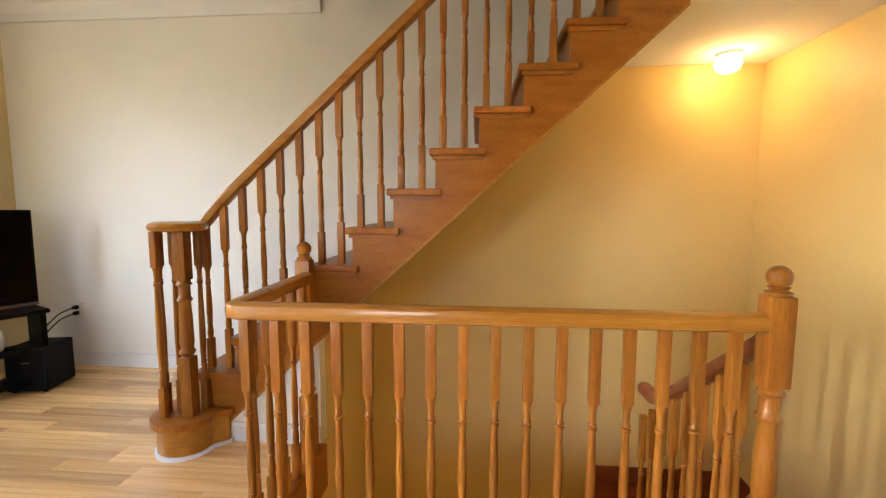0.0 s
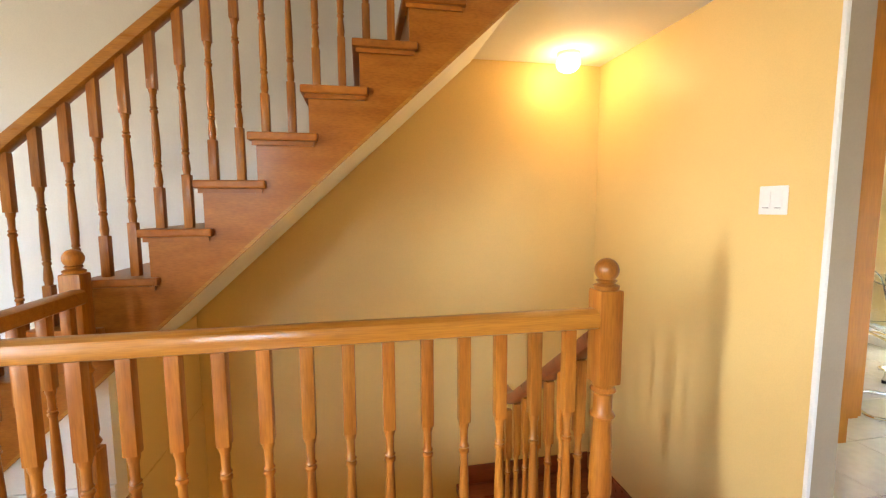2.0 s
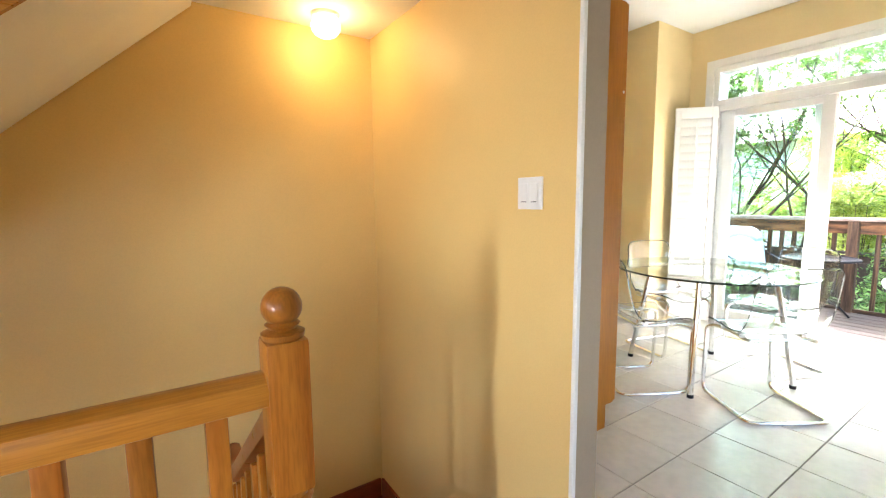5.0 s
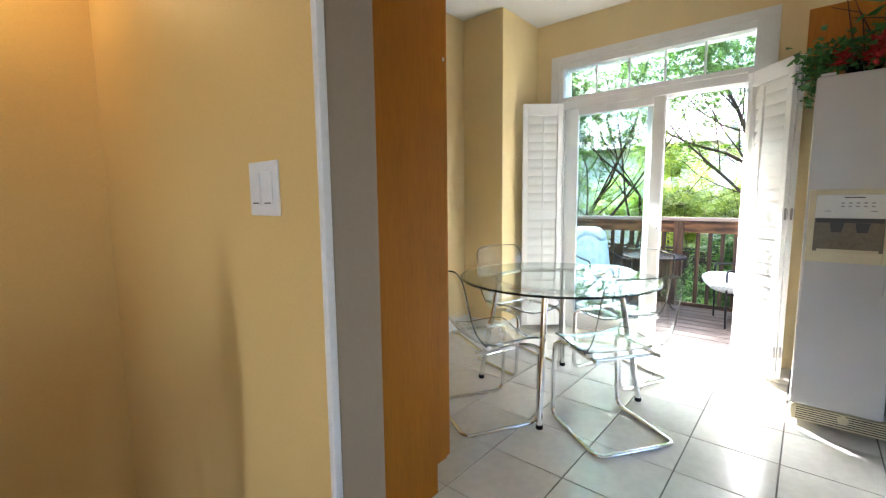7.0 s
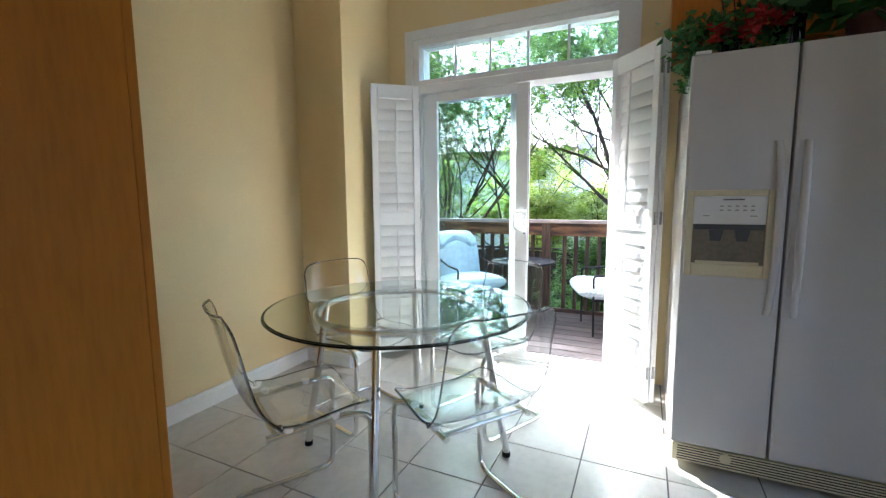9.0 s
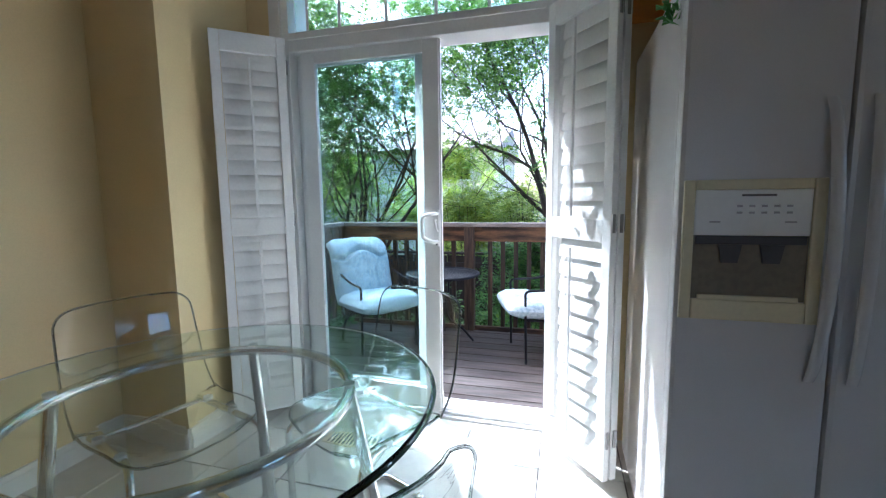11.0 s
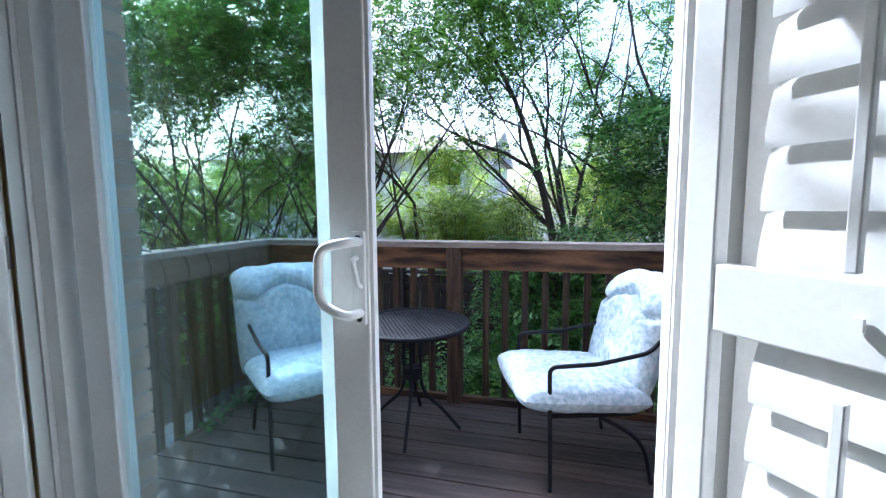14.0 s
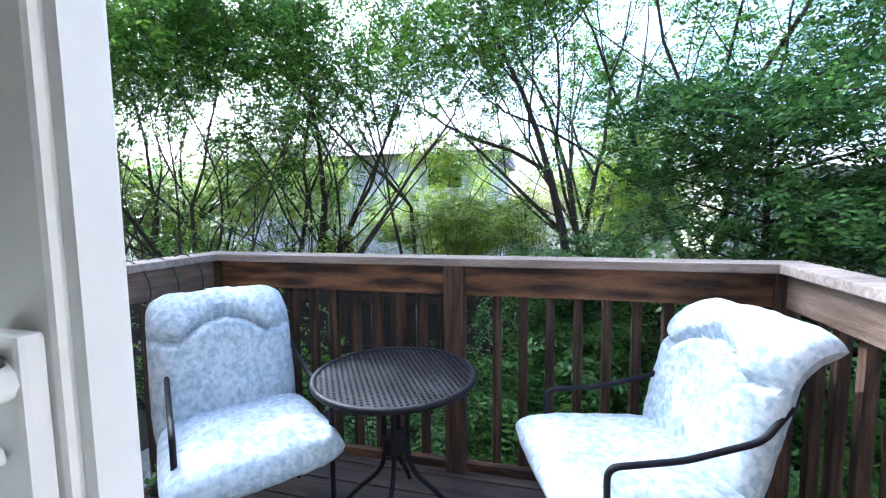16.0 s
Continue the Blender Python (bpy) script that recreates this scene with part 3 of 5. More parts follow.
# ---- garden door with its transom ----
door = thing("door_1", "white framed sliding garden door, half open", "sliding door", kind="structure")
cas = [("casing", box(DOORX - 0.022, DOORX - 0.001, OPL, OPL + 0.065, 0, OPT + 0.065)), ("casing", box(DOORX - 0.022, DOORX - 0.001, OPR - 0.125, OPR, 0, OPT + 0.065)),
       ("casing", box(DOORX - 0.022, DOORX - 0.001, OPR, OPL, OPT, OPT + 0.065))]
for nm, bm in cas:
    part(nm, bm, M_TRIM, door)
for x1, y0, y1 in ((0.17, OPL - 0.045, OPL - 0.002), (0.017, OPR - 0.043, OPR + 0.003)):
    part("jamb", box(DOORX - 0.01, DOORX + x1, y0, y1, -0.005, OPT - 0.001), M_TRIM, door)
part("outer_jamb", box(DOORX + 0.018, DOORX + 0.144, OPR - 0.043, OPR - 0.032, -0.005, OPT - 0.001), M_TRIM, door)
for x in (0.05, 0.098):
    part("jamb_track", box(DOORX + x, DOORX + x + 0.008, OPR - 0.0315, OPR - 0.012, 0.033, OPT - 0.046), M_TRIM, door)
part("transom_bar", box(DOORX - 0.018, DOORX + 0.15, OPR - 0.031, OPL - 0.046, 1.975, 2.075, bevel=0.006), M_TRIM, door)
part("transom_bead", box(DOORX - 0.03, DOORX - 0.019, OPR + 0.036, OPL - 0.046, 2.035, 2.06), M_TRIM, door)
part("head", box(DOORX - 0.012, DOORX + 0.15, OPR - 0.031, OPL - 0.046, OPT - 0.045, OPT - 0.002), M_TRIM, door)
part("sill", box(DOORX - 0.02, DOORX + 0.20, OPR - 0.031, OPL - 0.046, -0.02, 0.014), M_TRIM, door)
for x in (0.0, 0.045, 0.09):
    part("track", box(DOORX + x + 0.004, DOORX + x + 0.014, OPR + 0.036, OPL - 0.046, 0.014, 0.032), M_TRIM, door)
pane = part("transom_pane", box(DOORX + 0.06, DOORX + 0.066, OPR - 0.031, OPL - 0.046, 2.076, OPT - 0.046), M_PANE, door)
pane.visible_shadow = False
for k in range(1, 5):
    y = OPR + 0.036 + (OPL - OPR - 0.082) * k / 5
    part("muntin", box(DOORX + 0.056, DOORX + 0.0595, y - 0.008, y + 0.008, 2.077, OPT - 0.047), M_WHITEP, door)


def leaf_frame(name, x, y0, y1, z0, z1, stile, w=0.036):
    f = part(name, box(x, x + w, y0, y0 + stile, z0, z1, bevel=0.004), M_TRIM, door)
    part("stile", box(x, x + w, y1 - stile, y1, z0, z1, bevel=0.004), M_TRIM, f)
    part("rail", box(x + 0.001, x + w - 0.001, y0 + stile, y1 - stile, z0, z0 + 0.11, bevel=0.003), M_TRIM, f)
    part("rail", box(x + 0.001, x + w - 0.001, y0 + stile, y1 - stile, z1 - 0.06, z1, bevel=0.003), M_TRIM, f)
    g = part("pane", box(x + w / 2 - 0.003, x + w / 2 + 0.003, y0 + stile - 0.01, y1 - stile + 0.01, z0 + 0.10, z1 - 0.05), M_PANE, f)
    g.visible_shadow = False
    return f


slide = leaf_frame("sliding_leaf", DOORX + 0.004, 2.52, 3.30, 0.033, 1.972, 0.085)
leaf_frame("fixed_leaf", DOORX + 0.052, 2.60, 3.352, 0.033, 1.972, 0.06)
part("weather_strip", box(DOORX + 0.010, DOORX + 0.030, 2.512, 2.5195, 0.034, 1.97), M_WHITEP, slide)
# white pull handle
hx, hy = DOORX - 0.004, 2.545
bm = tube(rounded([(hx, hy - 0.012, 1.105), (hx - 0.045, hy, 1.105), (hx - 0.045, hy + 0.055, 1.095), (hx - 0.045, hy + 0.06, 0.985), (hx - 0.045, hy, 0.960), (hx, hy - 0.012, 0.96)], 0.03), 0.0095, 10)
part("door_handle", bm, M_WHITEP, slide, "white pull handle", True)
part("handle_plate", box(hx - 0.005, hx + 0.006, hy - 0.022, hy + 0.006, 0.935, 1.125, bevel=0.003), M_WHITEP, slide)
part("lock_lever", tube(rounded([(hx - 0.006, hy - 0.006, 1.072), (hx - 0.022, hy - 0.004, 1.070), (hx - 0.022, hy - 0.014, 1.022), (hx - 0.014, hy - 0.017, 1.014)], 0.01), 0.0055, 10), M_WHITEP, slide, smooth=True)
for z in (0.948, 1.112):
    part("screw", tube([(hx - 0.006, hy - 0.01, z), (hx - 0.01, hy - 0.01, z)], 0.006, 8), M_DARK, slide)

# ---- plantation shutters, folded back ----
slat_mesh = None


def shutter(name, label, a, b, z0, z1, hinge_end, rod=True):
    """A louvred panel from a to b (plan), with two banks of slats."""
    global slat_mesh
    d = Vector((b[0] - a[0], b[1] - a[1]))
    w = d.length
    t = thing(name, label, "shutter", "folded shutters", pose(a[0], a[1], 0, 0, 0, math.degrees(math.atan2(d.y, d.x))))
    T, S = 0.014, 0.045
    part("stile", box(0, S, -T, T, z0, z1, bevel=0.004), M_SHUT, t)
    part("stile", box(w - S, w, -T, T, z0, z1, bevel=0.004), M_SHUT, t)
    mid = 1.05
    for za, zb in ((z0, z0 + 0.115), (mid - 0.045, mid + 0.045), (z1 - 0.095, z1)):
        part("rail", box(S + 0.0005, w - S - 0.0005, -T + 0.001, T - 0.001, za, zb, bevel=0.003), M_SHUT, t)
    for za, zb in ((z0 + 0.115, mid - 0.045), (mid + 0.045, z1 - 0.095)):
        n = round((zb - za) / 0.077)
        for k in range(n):
            z = za + (k + 0.5) * (zb - za) / n
            m = pose(S + 0.002, 0, z, 103, 0, 0)
            if slat_mesh is None:
                L = w - 2 * S - 0.004
                prof = [(-0.042, 0), (-0.025, 0.0045), (0, 0.0058), (0.025, 0.0045), (0.042, 0), (0.025, -0.0045), (0, -0.0058), (-0.025, -0.0045)]
                slat_mesh = part("slat", prism(prof, 0, L, "x"), M_SHUT, t, smooth=True, where=m)
            else:
                again("slat", slat_mesh, m, t)
        if rod:
            part("tilt_rod", box(w / 2 - 0.006, w / 2 + 0.006, rod * 0.040 - 0.006, rod * 0.040 + 0.006, za + 0.01, zb - 0.03, bevel=0.002), M_SHUT, t)
    hx = 0.0 if hinge_end == 0 else w
    for z in (0.22, 1.08, 1.86):
        hinge = part("hinge", tube([(hx, 0, z - 0.035), (hx, 0, z + 0.035)], 0.0065, 8), M_STEEL, t, "steel hinge")
        part("hinge_leaf", box(hx - 0.0 if hx == 0 else hx - 0.012, hx + 0.012 if hx == 0 else hx, -T - 0.0012, -T + 0.0, z - 0.03, z + 0.03), M_STEEL, t, "steel hinge plate")
    part("magnet_catch", box(w / 2 - 0.004, w / 2 + 0.004, (rod or -1) * (T + 0.004) - 0.003, (rod or -1) * (T + 0.004) + 0.003, 1.044, 1.058), M_WHITEP, t)
    return t


shutter("louvre_shutter", "white painted louvre shutter folded back from the garden door", (6.437, 3.295), (6.208, 3.554), 0.045, 2.0, 0, rod=1)
shutter("louvre_shutter", "white painted louvre shutter with sun on its slats, folded back", (6.150, 1.725), (6.455, 1.972), 0.045, 2.0, 0, rod=1)
shutter("louvre_shutter", "white painted louvre shutter folded behind its twin", (6.172, 1.696), (6.525, 1.872), 0.045, 2.0, 0, rod=0)
post_l = thing("shutter_hinge_post", "white painted hinge post of the shutters", "trim", kind="structure")
part("post", prism([(6.443, 3.281), (6.455, 3.307), (DOORX - 0.024, 3.452), (DOORX - 0.024, 3.405)], 0.045, 2.0, "z"), M_TRIM, post_l)

# ---- tall cabinet at the kitchen's corner ----
pantry = thing("pantry_cabinet", "tall maple veneer pantry cabinet", "cabinet")
pts = [(RIGHT + 0.13, 0.0), (4.065, 0.0), (4.065, 0.125), (4.125, 0.125), (4.125, 2.12), (RIGHT + 0.13, 2.12)]
part("side_panel", prism(pts, 2.690, 2.708, "y"), M_PANEL, pantry, "smooth orange maple side panel")
part("body", box(RIGHT + 0.13, 4.06, 2.7085, 4.008, 0.0, 2.118), M_PANEL, pantry)
for k in range(2):
    d = part("door", box(4.127, 4.147, 2.692 + 0.655 * k, 3.343 + 0.655 * k, 0.13, 2.118, bevel=0.003), M_PANEL, pantry)
    part("handle", tube([(4.148, 3.29 + 0.11 * k, 1.35), (4.172, 3.29 + 0.11 * k, 1.35)], 0.008, 8), M_CHROME, d, "small metal knob")
part("hinge_cover", box(4.118, 4.1245, 2.686, 2.6895, 1.70, 1.712), M_WHITEP, pantry)

# ---- fridge ----
fridge = thing("refrigerator", "white side-by-side refrigerator with a cream water dispenser", "refrigerator")
FX, FY, FW, FS, FH = 5.655, 1.63, 0.91, 1.278, 1.755
part("body", box(FX + 0.062, FX + 0.80, FY - FW + 0.004, FY - 0.004, 0.03, FH - 0.02, bevel=0.006), M_FRIDGE, fridge)
fz = part("freezer_door", box(FX, FX + 0.055, FS + 0.003, FY, 0.115, FH, bevel=0.012), M_FRIDGE, fridge)
fd = part("fridge_door", box(FX, FX + 0.055, FY - FW, FS - 0.003, 0.115, FH, bevel=0.012), M_FRIDGE, fridge)
part("gasket", box(FX + 0.055, FX + 0.0618, FY - FW + 0.012, FY - 0.012, 0.13, FH - 0.03), M_DARK, fridge)
part("hinge_cap", box(FX + 0.01, FX + 0.06, FY - 0.07, FY - 0.015, FH + 0.001, FH + 0.014, bevel=0.004), M_WHITEP, fridge)
# dispenser: a cream frame round a flat plate, recess shade put into its colour
disp = part("dispenser", box(FX - 0.009, FX - 0.0005, 1.345, 1.592, 1.080, 1.192, bevel=0.003), M_WHITEP, fridge, "pale control panel of the dispenser")
for a, b, c, d in ((1.318, 1.3445, 0.866, 1.217), (1.5925, 1.619, 0.866, 1.217), (1.345, 1.592, 0.866, 0.918), (1.345, 1.592, 1.1925, 1.217)):
    part("dispenser_frame", box(FX - 0.013, FX - 0.0005, a, b, c, d, bevel=0.004), M_CREAM, disp, "cream plastic frame")
part("recess_plate", box(FX - 0.0025, FX - 0.0008, 1.345, 1.592, 0.9185, 1.0795), mat("recess_shade_tone", (0.22, 0.18, 0.12), 0.5), disp, "flat tan plate with the recess's shade in its colour")
# dark strip across the top of the plate
part("recess_top_strip", box(FX - 0.008, FX - 0.003, 1.35, 1.587, 1.058, 1.0795, bevel=0.002), M_DARK, disp)
for y in (1.42, 1.51):
    part("paddle", prism([(y - 0.026, 1.0575), (y + 0.026, 1.0575), (y + 0.018, 1.012), (y - 0.018, 1.012)], FX - 0.008, FX - 0.003, "x"), M_DARK, disp, "dark dispenser lever")
part("drip_tray", box(FX - 0.012, FX - 0.003, 1.36, 1.577, 0.9185, 0.930, bevel=0.002), M_CREAM, disp)
part("display", box(FX - 0.0105, FX - 0.0092, 1.42, 1.492, 1.176, 1.181), M_DARK, disp)
for k in range(5):
    for z in (1.134, 1.150):
        part("button", box(FX - 0.0102, FX - 0.0092, 1.385 + 0.026 * k, 1.397 + 0.026 * k, z, z + 0.005), M_STEEL, disp)
for y in (1.375, 1.535):
    part("button_label", box(FX - 0.0102, FX - 0.0092, y, y + 0.024, 1.112, 1.1155), M_STEEL, disp)


def fridge_handle(y, side, door_part):
    """A broad white blade that bows out from the door and flares away from the gap at its ends."""
    bm, rings = bmesh.new(), []
    for k in range(25):
        f = k / 24
        bow = math.sin(math.pi * f) ** 0.6
        z, out = 0.72 + 0.68 * f, 0.003 + 0.040 * bow
        yy = y + side * 0.010 * (1 - bow)
        half, deep = 0.012 + 0.003 * bow, 0.006 + 0.004 * bow
        rings.append([bm.verts.new((FX - out + deep * math.cos(a), yy + half * math.sin(a), z)) for a in (2 * math.pi * j / 12 for j in range(12))])
    for a, b in zip(rings, rings[1:]):
        for j in range(12):
            bm.faces.new((a[j], a[(j + 1) % 12], b[(j + 1) % 12], b[j]))
    bm.faces.new(rings[0][::-1])
    bm.faces.new(rings[-1])
    part("handle", bm, M_FRIDGE, door_part, "long white bow handle", True)


fridge_handle(FS + 0.035, 1, fz)
fridge_handle(FS - 0.035, -1, fd)
grille = part("toe_grille", box(FX + 0.012, FX + 0.058, FY - FW + 0.01, FY - 0.01, 0.028, 0.105), M_CREAM, fridge, "cream slotted toe grille")
for k in range(6):
    part("slot", box(FX + 0.0105, FX + 0.0118, FY - FW + 0.03, FY - 0.03, 0.037 + 0.0115 * k, 0.0415 + 0.0115 * k), M_DARK, grille)
part("badge", tube([(FX + 0.004, 1.42, 0.078), (FX + 0.0115, 1.42, 0.078)], 0.022, 16), M_CREAM, grille, "round cream badge")
for y in (FY - 0.06, FY - FW + 0.06):
    part("foot", tube([(FX + 0.10, y, 0.0), (FX + 0.10, y, 0.031)], 0.018, 10), M_DARK, fridge)
    part("foot", tube([(FX + 0.70, y, 0.0), (FX + 0.70, y, 0.031)], 0.018, 10), M_DARK, fridge)
# wall cabinet over it
upper = thing("wall_cabinet", "honey maple wall cabinet above the refrigerator", "cabinet")
part("body", box(6.25, DOORX - 0.002, 0.74, 1.69, 1.93, 2.26), M_PANEL, upper)
for k in range(2):
    y0, y1 = 0.742 + 0.475 * k, 1.213 + 0.475 * k
    d = part("door", box(6.228, 6.2485, y0, y1, 1.932, 2.258, bevel=0.003), M_PANEL, upper)
    part("door_panel", box(6.222, 6.2275, y0 + 0.06, y1 - 0.06, 1.99, 2.20, bevel=0.002), M_PANEL, d)

# ---- dining table and chairs ----
table = thing("dining_table", "round glass dining table on splayed chrome legs", "table", m=pose(5.215, 2.745, 0, 0, 0, 0))
prof = [(0.562, 0.0), (0.57, 0.004), (0.57, 0.008), (0.562, 0.012)]
top = part("tabletop", lathe(prof, 72), M_TGLASS, table, "clear green-edged glass top", False, where=pose(0, 0, 0.716))
top.visible_shadow = False
part("glass_edge", tube([(0.5705 * math.cos(a), 0.5705 * math.sin(a), 0.722) for a in [2 * math.pi * k / 72 for k in range(72)]], 0.0043, 6, True), M_GEDGE, table, "dark green glass edge", True)
bm = tube([(0.36 * math.cos(a), 0.36 * math.sin(a), 0.696) for a in [2 * math.pi * k / 48 for k in range(48)]], 0.015, 12, True)
part("ring", bm, M_CHROME, table, "chrome ring below the glass", True)
for k, (x, y) in enumerate(((-0.44, -0.135), (-0.105, 0.47), (0.205, -0.435), (0.434, 0.145))):
    d = Vector((x, y, 0)).normalized()
    leg = part("leg", tube([(d.x * 0.36, d.y * 0.36, 0.690), (x, y, 0.02)], 0.0165, 14), M_CHROME, table, smooth=True)
    part("foot", tube([(x, y, 0.0), (x, y, 0.022)], 0.019, 12), M_BLACKM, leg, "black rubber foot")
    part("pad", tube([(d.x * 0.36, d.y * 0.36, 0.7105), (d.x * 0.36, d.y * 0.36, 0.7155)], 0.014, 12), M_WHITEP, table)


def clear_chair(m):
    t = thing("dining_chair", "clear acrylic dining chair on a bent chrome tube frame", "chair", "chairs round the glass table", m)
    prof = [(0.235, 0.425), (0.215, 0.447), (0.16, 0.455), (0.06, 0.447), (-0.02, 0.438), (-0.085, 0.446), (-0.14, 0.475), (-0.18, 0.530), (-0.205, 0.61), (-0.225, 0.71), (-0.242, 0.79), (-0.262, 0.838)]
    pts = rounded([(0, y, z) for y, z in prof], 0.03, 2)
    run = [0.0]
    for a, b in zip(pts, pts[1:]):
        run.append(run[-1] + (b - a).length)
    total, corner = run[-1], 0.065
    stops = sorted([corner * (1 - math.cos(math.pi * k / 14)) for k in range(8)] + [total - corner * (1 - math.cos(math.pi * k / 14)) for k in range(8)] + [corner + (total - 2 * corner) * k / 22 for k in range(1, 22)])
    bm = bmesh.new()
    cols, rows = 13, []
    for s in stops:
        i = max(k for k in range(len(pts) - 1) if run[k] <= s + 1e-9)
        p = pts[i].lerp(pts[i + 1], min(1.0, (s - run[i]) / (run[i + 1] - run[i])))
        f = s / total
        d = min(s, total - s, corner)
        half = 0.205 + 0.012 * math.sin(math.pi * f) - (corner - math.sqrt(max(0.0, corner ** 2 - (corner - d) ** 2)))
        row = []
        for k in range(cols):
            u = -1 + 2 * k / (cols - 1)
            dish = (abs(u) ** 3) * (0.022 if f < 0.5 else 0.03)
            row.append(bm.verts.new((half * u, p.y + (dish if f >= 0.45 else 0), p.z + (dish if f < 0.45 else 0))))
        rows.append(row)
    for a, b in zip(rows, rows[1:]):
        for k in range(cols - 1):
            bm.faces.new((a[k], a[k + 1], b[k + 1], b[k]))
    edge = [v.co.copy() for v in rows[0]] + [r[-1].co.copy() for r in rows[1:]] + [v.co.copy() for v in rows[-1][-2::-1]] + [r[0].co.copy() for r in rows[-2:0:-1]]
    bmesh.ops.recalc_face_normals(bm, faces=bm.faces)
    bmesh.ops.solidify(bm, geom=list(bm.faces), thickness=0.006)
    s = part("shell", bm, M_ACRYL, t, "clear acrylic shell", True)
    s.visible_shadow = False
    rim = part("shell_edge", tube(edge, 0.0034, 6, True), M_AEDGE, s, "smoky polished acrylic edge", True)
    rim.visible_shadow = False
    r = 0.0115
    pts = [(-0.17, -0.13, 0.424), (-0.17, 0.15, 0.432), (-0.195, 0.225, 0.415), (-0.205, 0.215, r), (-0.215, -0.21, r), (0.215, -0.21, r), (0.205, 0.215, r), (0.195, 0.225, 0.415), (0.17, 0.15, 0.432), (0.17, -0.13, 0.424)]
    part("frame", tube(rounded(pts, 0.055, 6), r, 12), M_CHROME, t, "bent chrome tube", True)
    part("cross_bar", tube([(-0.17, -0.10, 0.424), (0.17, -0.10, 0.424)], 0.009, 10), M_CHROME, t, smooth=True)
    for x, y in ((-0.17, 0.10), (0.17, 0.10), (-0.17, -0.06), (0.17, -0.06)):
        part("buffer", tube([(x, y, 0.430), (x, y, 0.4465)], 0.016, 12), M_WHITEP, t, "clear round buffer")
    return t


def facing(x, y, fx, fy, z=0.0, back=0.0):
    a = math.atan2(-fx, fy)
    n = math.hypot(fx, fy)
    return pose(x + back * fx / n, y + back * fy / n, z, 0, 0, math.degrees(a))


first = clear_chair(facing(4.866, 2.152, 0.57, 0.82, 0, 0.21))
for x, y, fx, fy in ((4.55, 3.03, 0.86, -0.5), (5.93, 2.43, -0.9, 0.43), (5.56, 3.37, -0.3, -0.95)):
    copy_thing(first, facing(x, y, fx, fy, 0, 0.21))

# ---- small things of the hall and kitchen ----
sconce = thing("wall_sconce", "small lit glass wall light in the basement stairwell", "wall light", m=pose(1.30, 2.10, -0.85, -90, 0, 0))
part("base", lathe([(0.05, 0.0005), (0.05, 0.014), (0.035, 0.022)], 20), M_WHITEP, sconce, smooth=True)
g = part("globe", lathe([(0.034, 0.022), (0.062, 0.06), (0.072, 0.11), (0.062, 0.165), (0.03, 0.20), (0.004, 0.21)], 20), M_BULB, sconce, "glowing frosted glass globe", True)
g.visible_shadow = False

light = thing("ceiling_light", "small round white glass ceiling light, switched on", "ceiling light", m=pose(2.975, 3.62, LOW))
part("base", lathe([(0.062, -0.022), (0.07, -0.014), (0.07, 0.0)], 24), M_WHITEP, light, smooth=True)
prof = [(0.0715 * math.sin(a) + 0.001, -0.062 - 0.055 * math.cos(a)) for a in [math.pi * k / 16 * 0.80 for k in range(17)]]
g = part("globe", lathe(prof, 24), M_BULB, light, "glowing frosted glass globe", True)
g.visible_shadow = False
sw = thing("light_switch", "white double rocker light switch on the wall", "light switch")
part("plate", box(RIGHT - 0.007, RIGHT - 0.0005, 2.437, 2.557, 1.158, 1.272, bevel=0.003), M_WHITEP, sw)
for y in (2.472, 2.522):
    part("rocker", box(RIGHT - 0.011, RIGHT - 0.0075, y - 0.018, y + 0.018, 1.180, 1.250, bevel=0.0025), M_WHITEP, sw)
    part("rocker_gap", box(RIGHT - 0.012, RIGHT - 0.0112, y - 0.013, y + 0.013, 1.1835, 1.186), M_DARK, sw)
sw2 = thing("light_switch", "small white switch plate beside the stairs", "light switch")
part("plate", box(-0.43, -0.36, BACK - 0.02, BACK - 0.0125, 1.11, 1.225, bevel=0.003), M_WHITEP, sw2)
part("toggle", box(-0.401, -0.389, BACK - 0.027, BACK - 0.0205, 1.155, 1.18, bevel=0.002), M_WHITEP, sw2)
out = thing("wall_outlet", "white wall outlet with two black plugs", "outlet")
part("plate", box(-1.565, -1.49, BACK - 0.02, BACK - 0.0125, 0.375, 0.49, bevel=0.003), M_WHITEP, out)
for z in (0.41, 0.455):
    plug = thing("power_plug", "black power plug with its cord", "plug")
    part("plug", box(-1.54, -1.515, BACK - 0.055, BACK - 0.021, z - 0.014, z + 0.014, bevel=0.004), M_BLACKM, plug)
    part("cord", tube(rounded([(-1.527, BACK - 0.055, z), (-1.60, BACK - 0.09, z - 0.03), (-1.70 - 0.06 * (z > 0.43), BACK - 0.14, 0.26), (-1.70, BACK - 0.17, 0.10), (-1.72, BACK - 0.16, 0.012)], 0.06), 0.005, 8), M_BLACKM, plug)
# television on its stand, across the room's corner
tv = thing("television", "large black flat television on a low stand", "television", m=pose(-1.647, 3.024, 0, 0, 0, 65))
part("panel", box(-0.42, 0.47, 0.0, 0.05, 0.575, 1.19, bevel=0.006), M_BLACKM, tv)
part("screen", box(-0.455, 0.455, -0.0025, -0.0005, 0.60, 1.175), M_BLACK, tv, "glossy black screen")
part("trim", box(-0.47, 0.47, -0.004, 0.05, 0.556, 0.574, bevel=0.003), M_STEEL, tv, "grey lower trim")
part("foot", box(-0.18, 0.18, -0.08, 0.08, 0.542, 0.5555, bevel=0.003), M_BLACKM, tv)
stand = thing("tv_stand", "black low television stand with open shelves", "tv stand", m=pose(-1.647, 3.024, 0, 0, 0, 65))
